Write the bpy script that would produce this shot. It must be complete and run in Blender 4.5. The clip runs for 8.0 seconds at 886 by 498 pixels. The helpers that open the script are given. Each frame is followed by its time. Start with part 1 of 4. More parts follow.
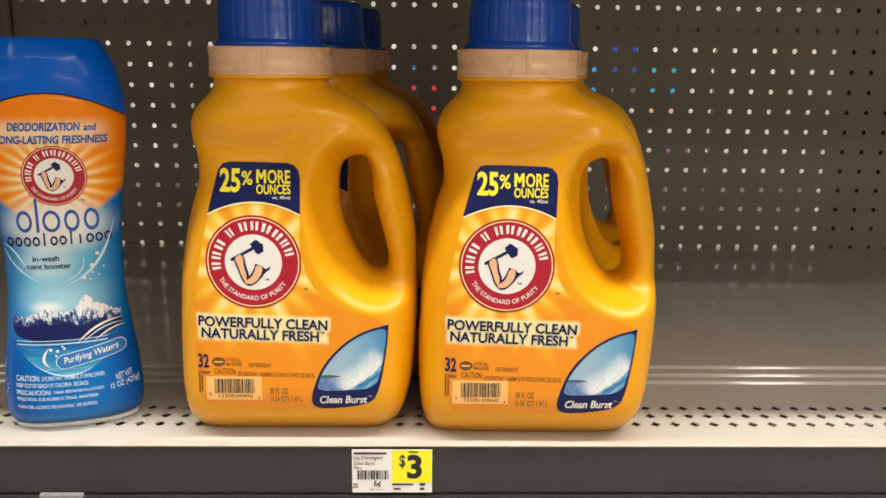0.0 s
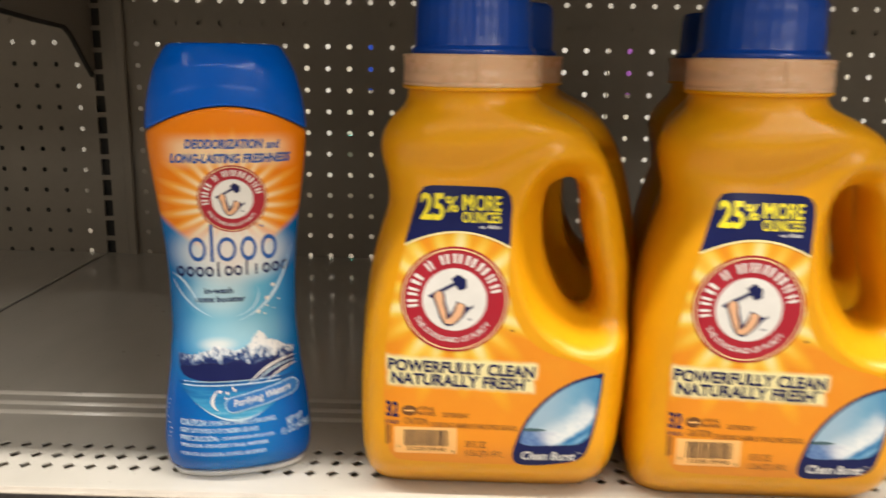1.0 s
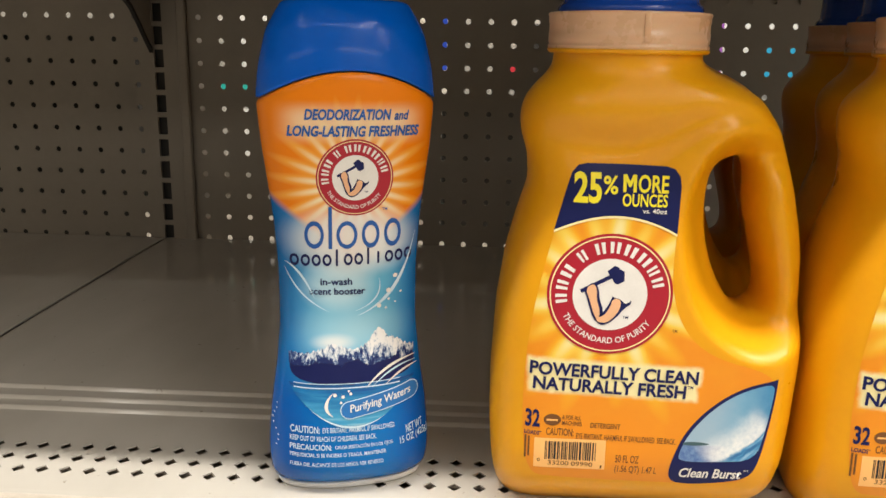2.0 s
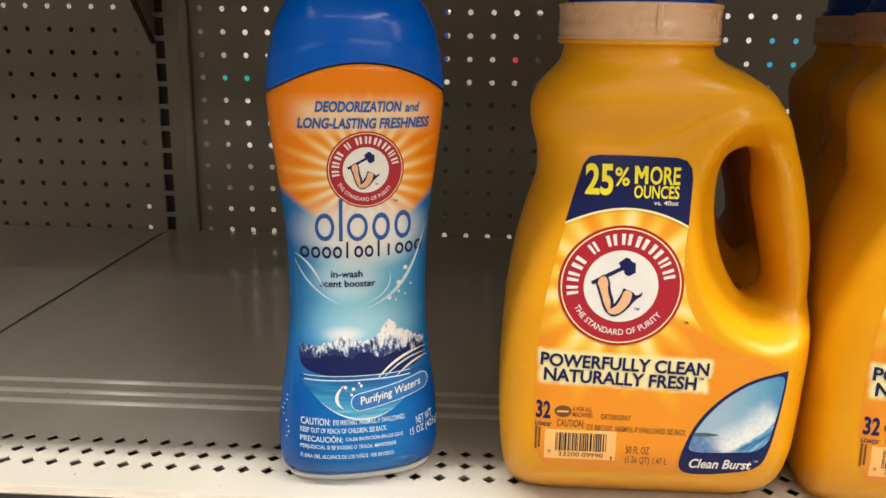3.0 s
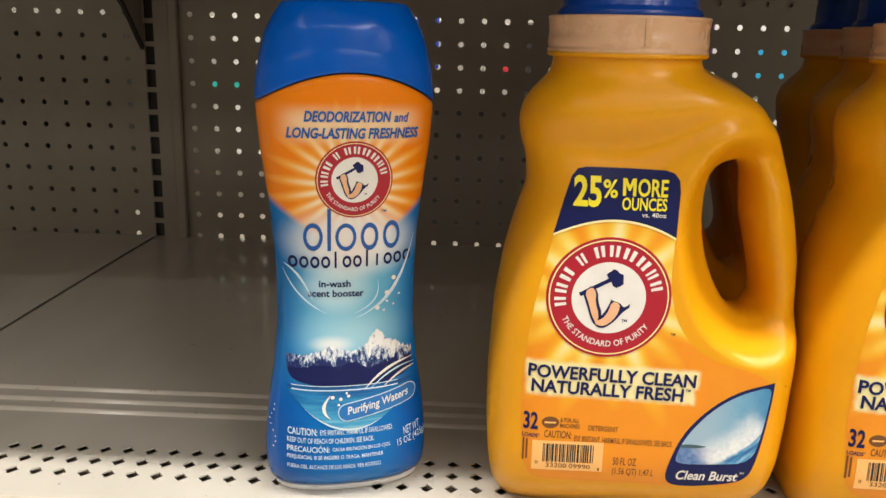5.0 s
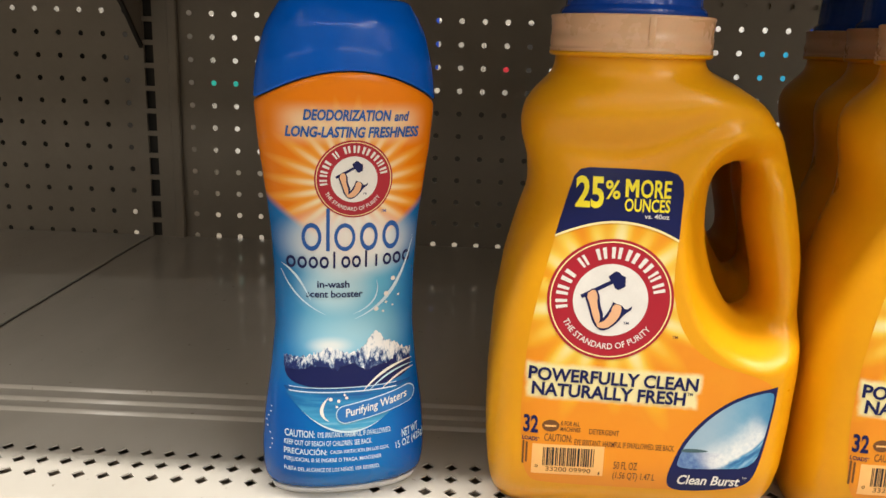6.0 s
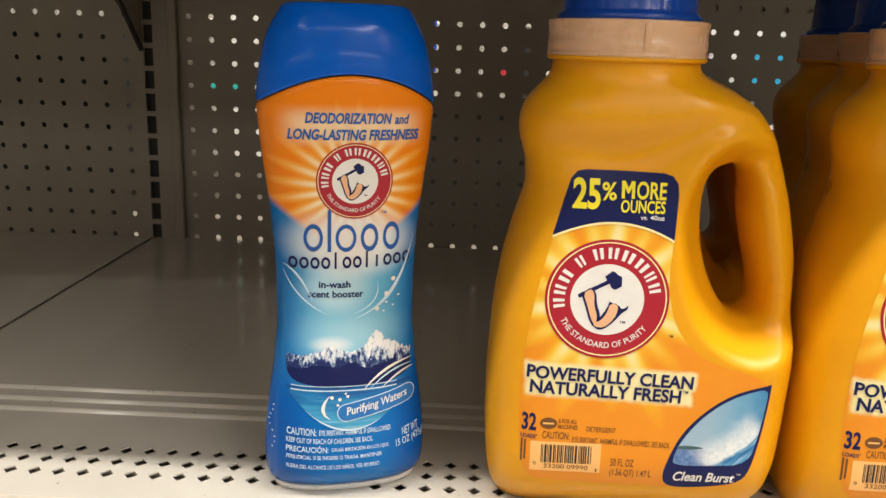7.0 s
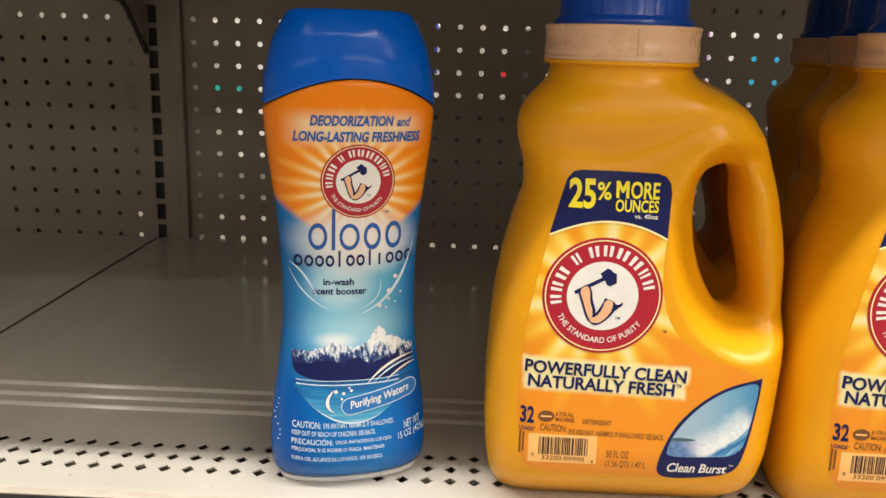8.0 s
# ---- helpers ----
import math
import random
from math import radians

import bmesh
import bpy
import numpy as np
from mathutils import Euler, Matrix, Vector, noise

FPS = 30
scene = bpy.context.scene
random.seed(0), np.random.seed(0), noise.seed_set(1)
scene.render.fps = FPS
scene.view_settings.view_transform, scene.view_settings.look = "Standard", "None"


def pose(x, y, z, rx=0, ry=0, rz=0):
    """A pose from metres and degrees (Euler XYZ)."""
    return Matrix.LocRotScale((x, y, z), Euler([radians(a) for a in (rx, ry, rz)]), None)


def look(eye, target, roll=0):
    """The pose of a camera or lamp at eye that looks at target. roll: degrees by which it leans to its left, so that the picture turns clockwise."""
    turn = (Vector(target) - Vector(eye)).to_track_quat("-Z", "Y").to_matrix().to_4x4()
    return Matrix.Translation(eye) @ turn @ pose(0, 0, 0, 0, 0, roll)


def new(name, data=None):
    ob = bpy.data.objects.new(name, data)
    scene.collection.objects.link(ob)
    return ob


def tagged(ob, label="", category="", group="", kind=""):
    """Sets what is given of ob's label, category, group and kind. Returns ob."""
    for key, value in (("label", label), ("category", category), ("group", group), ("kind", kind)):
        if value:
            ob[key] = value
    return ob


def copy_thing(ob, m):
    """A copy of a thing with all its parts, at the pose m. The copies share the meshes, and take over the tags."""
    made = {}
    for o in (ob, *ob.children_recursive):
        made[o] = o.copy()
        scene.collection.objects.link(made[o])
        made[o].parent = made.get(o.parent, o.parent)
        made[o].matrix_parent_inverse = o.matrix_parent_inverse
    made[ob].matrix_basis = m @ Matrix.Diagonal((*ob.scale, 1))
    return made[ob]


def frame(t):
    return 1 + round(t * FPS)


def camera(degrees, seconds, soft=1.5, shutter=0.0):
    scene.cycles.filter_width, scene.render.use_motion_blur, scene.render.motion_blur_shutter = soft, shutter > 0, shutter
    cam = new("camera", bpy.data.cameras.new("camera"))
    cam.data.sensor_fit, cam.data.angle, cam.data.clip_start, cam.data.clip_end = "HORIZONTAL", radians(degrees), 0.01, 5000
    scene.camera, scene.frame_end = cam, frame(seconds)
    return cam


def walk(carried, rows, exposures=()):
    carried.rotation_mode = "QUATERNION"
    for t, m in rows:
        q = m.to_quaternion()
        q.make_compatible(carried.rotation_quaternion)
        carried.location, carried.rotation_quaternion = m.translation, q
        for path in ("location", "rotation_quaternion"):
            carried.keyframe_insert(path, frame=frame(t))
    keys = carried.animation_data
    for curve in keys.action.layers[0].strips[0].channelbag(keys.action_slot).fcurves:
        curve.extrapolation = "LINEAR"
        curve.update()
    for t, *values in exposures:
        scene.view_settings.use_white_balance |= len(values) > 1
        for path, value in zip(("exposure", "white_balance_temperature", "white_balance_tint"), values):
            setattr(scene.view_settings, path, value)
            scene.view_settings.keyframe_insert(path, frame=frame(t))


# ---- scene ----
cam = camera(55.6, 8.0, shutter=0.5)
PATH = [
    (0, (-0.031, -0.503, 0.243), (0.017, 1.447, -0.202), 0.7),
    (0.3, (-0.037, -0.496, 0.247), (-0.01, 1.454, -0.201), 0.9),
    (0.5, (-0.055, -0.486, 0.248), (-0.048, 1.464, -0.198), 1.0),
    (0.7, (-0.084, -0.468, 0.248), (-0.104, 1.481, -0.199), 1.0),
    (1, (-0.13, -0.435, 0.247), (-0.183, 1.514, -0.201), 0.9),
    (1.2, (-0.153, -0.414, 0.242), (-0.224, 1.535, -0.204), 1.0),
    (1.5, (-0.181, -0.393, 0.235), (-0.271, 1.551, -0.223), 0.9),
    (1.7, (-0.19, -0.385, 0.233), (-0.285, 1.558, -0.232), 1.1),
    (2, (-0.194, -0.382, 0.233), (-0.297, 1.557, -0.245), 1.0),
    (3.5, (-0.202, -0.382, 0.234), (-0.289, 1.553, -0.266), 1.0),
    (4, (-0.201, -0.383, 0.235), (-0.279, 1.553, -0.261), 1.2),
    (4.5, (-0.2, -0.383, 0.236), (-0.274, 1.555, -0.253), 1.3),
    (6, (-0.201, -0.377, 0.234), (-0.269, 1.563, -0.247), 1.8),
    (6.5, (-0.202, -0.381, 0.235), (-0.266, 1.56, -0.244), 1.8),
    (7, (-0.202, -0.384, 0.235), (-0.263, 1.557, -0.241), 1.8),
    (7.5, (-0.202, -0.389, 0.237), (-0.263, 1.552, -0.24), 1.8),
    (8, (-0.201, -0.397, 0.237), (-0.266, 1.545, -0.238), 1.7),
]
walk(cam, [(t, look(eye, target, roll)) for t, eye, target, roll in PATH])


# ---- light ----
CEIL, FLOOR = 2.25, -0.95
world = bpy.data.worlds.new("store_air")
scene.world = world
world.use_nodes = True
world.node_tree.nodes["Background"].inputs[0].default_value = (1.0, 0.93, 0.84, 1)
world.node_tree.nodes["Background"].inputs[1].default_value = 0.01


def unseen_lamp(x, y, length, width, watts, tint=(1.0, 0.925, 0.83)):
    """An unseen area lamp under the ceiling: inferred strips and added fill alike."""
    d = bpy.data.lights.new("unseen_ceiling_lamp", "AREA")
    d.shape, d.size, d.size_y, d.energy, d.color = "RECTANGLE", length, width, watts, tint
    ob = new("unseen_ceiling_lamp", d)
    ob.matrix_world = pose(x, y, CEIL - 0.03)
    return ob


# two strips along the aisle, placed to suit the shadow edges on the deck
unseen_lamp(0.0, -0.504, 5.0, 0.09, 118)
unseen_lamp(1.6, -2.52, 5.0, 0.10, 30)
# added fill: a far pair for panel and jugs, a pair across the aisle
unseen_lamp(3.5, -6.00, 4.2, 1.60, 125)
unseen_lamp(-3.5, -6.00, 4.2, 1.60, 48)
unseen_lamp(1.30, -1.75, 0.22, 2.4, 36)
unseen_lamp(-1.55, -1.60, 0.16, 2.4, 9)
# added lamp behind the panel, brightens the cartons seen through its holes
unseen_lamp(0.0, 0.86, 5.0, 0.12, 105)


# ---- materials ----
def nodes_of(name, rough=0.5, metal=0.0, spec=0.5):
    m = bpy.data.materials.new(name)
    m.use_nodes = True
    nt = m.node_tree
    b = nt.nodes["Principled BSDF"]
    b.inputs["Roughness"].default_value = rough
    b.inputs["Metallic"].default_value = metal
    b.inputs["Specular IOR Level"].default_value = spec
    return m, nt, b


def node(nt, kind, **values):
    n = nt.nodes.new(kind)
    for key, value in values.items():
        n.inputs[key.replace("_", " ")].default_value = value
    return n


def math_node(nt, op, a, b=None, clamp=False):
    n = nt.nodes.new("ShaderNodeMath")
    n.operation, n.use_clamp = op, clamp
    for i, v in enumerate((a, b)):
        if v is None:
            continue
        if isinstance(v, (int, float)):
            n.inputs[i].default_value = v
        else:
            nt.links.new(v, n.inputs[i])
    return n.outputs[0]


def ramp(nt, fac, stops):
    n = nt.nodes.new("ShaderNodeValToRGB")
    while len(n.color_ramp.elements) < len(stops):
        n.color_ramp.elements.new(0.5)
    for e, (p, c) in zip(n.color_ramp.elements, stops):
        e.position, e.color = p, (*c, 1)
    nt.links.new(fac, n.inputs[0])
    return n.outputs[0]


def mix(nt, fac, a, b):
    n = nt.nodes.new("ShaderNodeMix")
    n.data_type = "RGBA"
    for i, v in ((0, fac), (6, a), (7, b)):
        if isinstance(v, tuple):
            n.inputs[i].default_value = (*v, 1)
        elif isinstance(v, (int, float)):
            n.inputs[i].default_value = v
        else:
            nt.links.new(v, n.inputs[i])
    return n.outputs[2]


def span(nt, v, lo, hi):
    """0 at lo to 1 at hi, clamped and smooth."""
    n = nt.nodes.new("ShaderNodeMapRange")
    n.interpolation_type = "SMOOTHSTEP"
    nt.links.new(v, n.inputs[0])
    n.inputs[1].default_value, n.inputs[2].default_value = lo, hi
    return n.outputs[0]


def coords(nt):
    t = nt.nodes.new("ShaderNodeTexCoord")
    sep = nt.nodes.new("ShaderNodeSeparateXYZ")
    nt.links.new(t.outputs["Object"], sep.inputs[0])
    return t.outputs["Object"], sep.outputs[0], sep.outputs[1], sep.outputs[2]


def noise_tex(nt, vec, scale, detail=3.0, rough=0.55):
    n = node(nt, "ShaderNodeTexNoise", Scale=scale, Detail=detail, Roughness=rough)
    nt.links.new(vec, n.inputs["Vector"])
    return n.outputs["Fac"]


def bump(nt, b, height, strength, distance=0.001):
    n = node(nt, "ShaderNodeBump", Strength=strength, Distance=distance)
    nt.links.new(height, n.inputs["Height"])
    nt.links.new(n.outputs[0], b.inputs["Normal"])


def surface(name, colour, rough=0.45, metal=0.0, vary=0.12, scale=40.0, fine=0.0, coat=0.0, spec=0.5):
    """A paint or plastic with broad and fine mottling, uneven gloss and a little relief."""
    m, nt, b = nodes_of(name, rough, metal, spec)
    vec, x, y, z = coords(nt)
    broad, grain = noise_tex(nt, vec, scale, 4), noise_tex(nt, vec, scale * 14, 3)
    f = math_node(nt, "ADD", math_node(nt, "MULTIPLY", broad, 0.7), math_node(nt, "MULTIPLY", grain, 0.3))
    lo, hi = tuple(c * (1 - vary) for c in colour), tuple(min(1, c * (1 + vary)) for c in colour)
    nt.links.new(ramp(nt, f, [(0.3, lo), (0.7, hi)]), b.inputs["Base Color"])
    nt.links.new(math_node(nt, "ADD", math_node(nt, "MULTIPLY", broad, 0.16), rough - 0.08), b.inputs["Roughness"])
    b.inputs["Coat Weight"].default_value = coat
    if fine:
        bump(nt, b, grain, fine)
    return m


def ink(name, colour, rough=0.38):
    return surface(name, colour, rough, vary=0.06, scale=90)


PAINT = surface("painted_steel_taupe", (0.30, 0.267, 0.222), 0.42, vary=0.07, scale=9, fine=0.05)
# near-black that stands for shade in slots, gaps and behind holes
DARK = surface("shade_dark", (0.03, 0.028, 0.026), 0.6)
JUG = surface("yellow_plastic", (0.79, 0.362, 0.005), 0.30, vary=0.03, scale=16, fine=0.02, spec=0.36)
JUG.node_tree.nodes["Principled BSDF"].inputs["Subsurface Weight"].default_value = 0.08
JUG.node_tree.nodes["Principled BSDF"].inputs["Subsurface Radius"].default_value = (0.006, 0.003, 0.0006)
COLLAR = surface("frosted_plastic", (0.69, 0.44, 0.265), 0.28, vary=0.05, scale=60, fine=0.05)
COLLAR.node_tree.nodes["Principled BSDF"].inputs["Subsurface Weight"].default_value = 0.3
COLLAR.node_tree.nodes["Principled BSDF"].inputs["Subsurface Radius"].default_value = (0.005, 0.003, 0.002)
CAP = surface("navy_cap_plastic", (0.004, 0.055, 0.36), 0.22, vary=0.08, scale=40, fine=0.03)
BCAP = surface("blue_cap_plastic", (0.0, 0.10, 0.56), 0.17, vary=0.05, scale=30, spec=0.25)
NAVY = surface("navy_ink", (0.006, 0.011, 0.085), 0.42, vary=0.06, scale=90, spec=0.25)
RED = ink("red_ink", (0.40, 0.006, 0.024))
CREAM = ink("cream_ink", (0.93, 0.82, 0.42))
WHITE = ink("white_ink", (0.80, 0.79, 0.76))
YELLOW = ink("lemon_ink", (0.92, 0.80, 0.03))
TAN = ink("tan_ink", (0.80, 0.46, 0.26))
BROWN = ink("brown_ink", (0.16, 0.06, 0.012))
PEACH = ink("peach_ink", (0.92, 0.50, 0.16))
BLUEINK = ink("blue_ink", (0.01, 0.10, 0.40))
PALEBLUE = ink("pale_blue_ink", (0.55, 0.76, 0.90))
TAGWHITE = ink("tag_paper", (0.84, 0.82, 0.82), 0.6)
TAGYELLOW = ink("tag_yellow", (0.92, 0.86, 0.02), 0.6)
BLACK = ink("black_ink", (0.012, 0.012, 0.016), 0.6)


def deck_material():
    """Cream enamel on steel: scuffs, dust specks, glossy."""
    m, nt, b = nodes_of("cream_enamel", 0.15)
    vec, x, y, z = coords(nt)
    st = nt.nodes.new("ShaderNodeMapping")
    st.inputs["Scale"].default_value = (1, 0.35, 1)
    nt.links.new(vec, st.inputs[0])
    broad, speck = noise_tex(nt, st.outputs[0], 14, 5), noise_tex(nt, vec, 160, 2)
    base = ramp(nt, broad, [(0.3, (0.52, 0.495, 0.44)), (0.7, (0.59, 0.565, 0.51))])
    spots = span(nt, speck, 0.71, 0.76)
    nt.links.new(mix(nt, math_node(nt, "MULTIPLY", spots, 0.55), base, (0.22, 0.18, 0.13)), b.inputs["Base Color"])
    nt.links.new(math_node(nt, "ADD", math_node(nt, "MULTIPLY", broad, 0.07), 0.065), b.inputs["Roughness"])
    bump(nt, b, noise_tex(nt, vec, 35, 2), 0.012, 0.002)
    return m


DECK = deck_material()
LIP = surface("grey_vinyl", (0.026, 0.026, 0.030), 0.36, vary=0.2, scale=14, fine=0.04)
TOPBROWN = surface("brown_enamel", (0.15, 0.12, 0.085), 0.6, vary=0.2, scale=30)
# this brown stands for bounced light in the hollow under the deck
UNDER = surface("lit_hollow_brown", (0.27, 0.225, 0.17), 0.6, vary=0.2, scale=30)
STEELEDGE = surface("cream_edge", (0.55, 0.50, 0.43), 0.35, vary=0.15, scale=50)


def burst_label():
    """Orange printed film with pale rays round the roundel."""
    m, nt, b = nodes_of("orange_sunburst_print", 0.34)
    vec, x, y, z = coords(nt)
    dx, dz = math_node(nt, "ADD", x, 0.0232), math_node(nt, "SUBTRACT", z, 0.1186)
    r = math_node(nt, "SQRT", math_node(nt, "ADD", math_node(nt, "MULTIPLY", dx, dx), math_node(nt, "MULTIPLY", dz, dz)))
    ang = math_node(nt, "ARCTAN2", dx, dz)
    saw = math_node(nt, "SINE", math_node(nt, "MULTIPLY", ang, 17.0))
    saw2 = math_node(nt, "SINE", math_node(nt, "ADD", math_node(nt, "MULTIPLY", ang, 7.0), 1.3))
    rays = math_node(nt, "ADD", math_node(nt, "MULTIPLY", saw, 0.22), math_node(nt, "MULTIPLY", saw2, 0.2))
    fall = math_node(nt, "SUBTRACT", 1.25, math_node(nt, "MULTIPLY", r, 23.0))
    f = math_node(nt, "ADD", fall, rays, clamp=True)
    f = math_node(nt, "ADD", f, math_node(nt, "MULTIPLY", math_node(nt, "SUBTRACT", noise_tex(nt, vec, 60, 3), 0.5), 0.25), clamp=True)
    col = ramp(nt, f, [(0.0, (0.80, 0.275, 0.007)), (0.3, (0.83, 0.39, 0.014)), (0.62, (0.86, 0.60, 0.08)), (1.0, (0.87, 0.79, 0.40))])
    lz = math_node(nt, "ADD", z, math_node(nt, "MULTIPLY", math_node(nt, "ADD", x, 0.019), 0.033))
    edge = math_node(nt, "MULTIPLY", math_node(nt, "SUBTRACT", noise_tex(nt, vec, 240, 2), 0.5), 0.0022)
    for cx, cz, hx, hz in ((-0.0187, 0.0799, 0.0403, 0.0032), (-0.0190, 0.0722, 0.0392, 0.0032)):
        ex = math_node(nt, "ADD", math_node(nt, "ABSOLUTE", math_node(nt, "SUBTRACT", x, cx)), edge)
        ez = math_node(nt, "ADD", math_node(nt, "ABSOLUTE", math_node(nt, "SUBTRACT", lz, cz)), edge)
        gx = math_node(nt, "SUBTRACT", 1.0, span(nt, ex, hx, hx + 0.0028))
        gz = math_node(nt, "SUBTRACT", 1.0, span(nt, ez, hz, hz + 0.0030))
        col = mix(nt, math_node(nt, "MULTIPLY", gx, gz), col, (0.86, 0.77, 0.40))
    nt.links.new(col, b.inputs["Base Color"])
    return m


def wave_print():
    """Breaking wave: pale sky, a leaning band of foam, streaked blue water under it."""
    m, nt, b = nodes_of("wave_print", 0.34)
    vec, x, y, z = coords(nt)
    add, mul, sub = (lambda a, c: math_node(nt, "ADD", a, c)), (lambda a, c: math_node(nt, "MULTIPLY", a, c)), (lambda a, c: math_node(nt, "SUBTRACT", a, c))
    n1, n2 = noise_tex(nt, vec, 130, 4, 0.6), noise_tex(nt, vec, 420, 3, 0.6)
    dx, dz = sub(x, 0.035), sub(z, 0.040)
    along = add(mul(dx, 0.75), mul(dz, 0.66))
    bow = mul(mul(sub(along, 0.014), sub(along, 0.014)), 9.0)
    across = add(sub(add(mul(dx, -0.66), mul(dz, 0.75)), bow), mul(sub(n1, 0.5), 0.004))
    sky = ramp(nt, add(span(nt, x, 0.022, 0.066), mul(sub(n1, 0.5), 0.35)), [(0.05, (0.32, 0.47, 0.60)), (0.5, (0.17, 0.39, 0.58)), (1.0, (0.03, 0.22, 0.46))])
    sea = ramp(nt, n2, [(0.35, (0.07, 0.15, 0.38)), (0.65, (0.16, 0.28, 0.50))])
    left = math_node(nt, "MULTIPLY", sub(1.0, span(nt, z, 0.0436, 0.0446)), sub(1.0, span(nt, x, 0.030, 0.040)))
    col = mix(nt, left, sky, sea)
    st = nt.nodes.new("ShaderNodeCombineXYZ")
    nt.links.new(mul(along, 0.12), st.inputs[0])
    nt.links.new(across, st.inputs[1])
    streak = noise_tex(nt, st.outputs[0], 420, 3, 0.6)
    water = ramp(nt, streak, [(0.32, (0.01, 0.09, 0.28)), (0.52, (0.05, 0.25, 0.50)), (0.72, (0.34, 0.56, 0.72))])
    under = mul(sub(1.0, span(nt, across, -0.0062, -0.0046)), span(nt, along, -0.004, 0.004))
    col = mix(nt, under, col, water)
    body = mul(span(nt, across, -0.0055, -0.0040), sub(1.0, span(nt, across, -0.001, 0.0105)))
    ends = mul(span(nt, along, -0.010, -0.002), sub(1.0, span(nt, along, 0.022, 0.031)))
    foam = mul(mul(body, ends), add(0.42, mul(n2, 0.75)))
    foam = math_node(nt, "ADD", foam, 0.0, clamp=True)
    nt.links.new(mix(nt, foam, col, (0.86, 0.88, 0.88)), b.inputs["Base Color"])
    return m


def booster_print():
    """Shrink film: orange sunburst above, white glow, sky and deep blue below."""
    m, nt, b = nodes_of("booster_film", 0.17, spec=0.26)
    vec, x, y, z = coords(nt)
    ax = math_node(nt, "ABSOLUTE", x)
    n1 = noise_tex(nt, vec, 30, 3)
    wob = math_node(nt, "MULTIPLY", math_node(nt, "SUBTRACT", n1, 0.5), 0.012)
    side = math_node(nt, "ADD", span(nt, ax, 0.010, 0.037), wob)
    sky = mix(nt, side, (0.13, 0.46, 0.68), (0.0, 0.145, 0.46))

    def soft_spot(cx, cz, rx, rz, inner):
        """1 within an upright ellipse, fading to 0 at its rim."""
        u = math_node(nt, "MULTIPLY", math_node(nt, "SUBTRACT", x, cx), 1 / rx)
        v = math_node(nt, "MULTIPLY", math_node(nt, "SUBTRACT", z, cz), 1 / rz)
        d = math_node(nt, "SQRT", math_node(nt, "ADD", math_node(nt, "MULTIPLY", u, u), math_node(nt, "MULTIPLY", v, v)))
        d = math_node(nt, "ADD", d, math_node(nt, "MULTIPLY", wob, 12.0))
        return math_node(nt, "SUBTRACT", 1.0, span(nt, d, inner, 1.0))

    sky = mix(nt, math_node(nt, "MULTIPLY", soft_spot(0.0, 0.090, 0.036, 0.022, 0.0), 0.75), sky, (0.40, 0.66, 0.78))
    sky = mix(nt, math_node(nt, "MULTIPLY", soft_spot(-0.007, 0.114, 0.023, 0.016, 0.3), 0.62), sky, (0.62, 0.78, 0.82))
    sky = mix(nt, math_node(nt, "MULTIPLY", soft_spot(-0.010, 0.0845, 0.014, 0.006, 0.1), 0.8), sky, (0.84, 0.85, 0.84))
    low = mix(nt, side, (0.0, 0.15, 0.50), (0.0, 0.085, 0.38))
    blue = mix(nt, span(nt, math_node(nt, "ADD", z, wob), 0.048, 0.085), low, sky)
    zb = math_node(nt, "SUBTRACT", z, math_node(nt, "ADD", 0.127, math_node(nt, "MULTIPLY", ax, 0.78)))
    dz = math_node(nt, "SUBTRACT", z, 0.166)
    r = math_node(nt, "SQRT", math_node(nt, "ADD", math_node(nt, "MULTIPLY", x, x), math_node(nt, "MULTIPLY", dz, dz)))
    ang = math_node(nt, "ARCTAN2", x, dz)
    rays = math_node(nt, "MULTIPLY", math_node(nt, "SINE", math_node(nt, "MULTIPLY", ang, 24.0)), 0.26)
    f = math_node(nt, "ADD", math_node(nt, "SUBTRACT", 1.35, math_node(nt, "MULTIPLY", r, 37.0)), rays, clamp=True)
    orange = ramp(nt, f, [(0.0, (0.84, 0.23, 0.006)), (0.4, (0.88, 0.38, 0.05)), (1.0, (0.92, 0.80, 0.52))])
    col = mix(nt, span(nt, zb, -0.002, 0.004), blue, orange)
    dg = math_node(nt, "MULTIPLY", math_node(nt, "SUBTRACT", z, 0.138), 1.5)
    rg = math_node(nt, "SQRT", math_node(nt, "ADD", math_node(nt, "MULTIPLY", math_node(nt, "MULTIPLY", x, x), 0.75), math_node(nt, "MULTIPLY", dg, dg)))
    glow = math_node(nt, "SUBTRACT", 1.0, span(nt, rg, 0.012, 0.034))
    col = mix(nt, math_node(nt, "MULTIPLY", glow, 0.92), col, (0.84, 0.83, 0.80))
    gx = math_node(nt, "SUBTRACT", 1.0, span(nt, ax, 0.022, 0.039))
    gz = math_node(nt, "SUBTRACT", 1.0, span(nt, math_node(nt, "ABSOLUTE", math_node(nt, "SUBTRACT", z, 0.1950)), 0.0025, 0.0115))
    col = mix(nt, math_node(nt, "MULTIPLY", math_node(nt, "MULTIPLY", gx, gz), 0.7), col, (0.92, 0.78, 0.52))
    nt.links.new(col, b.inputs["Base Color"])
    return m


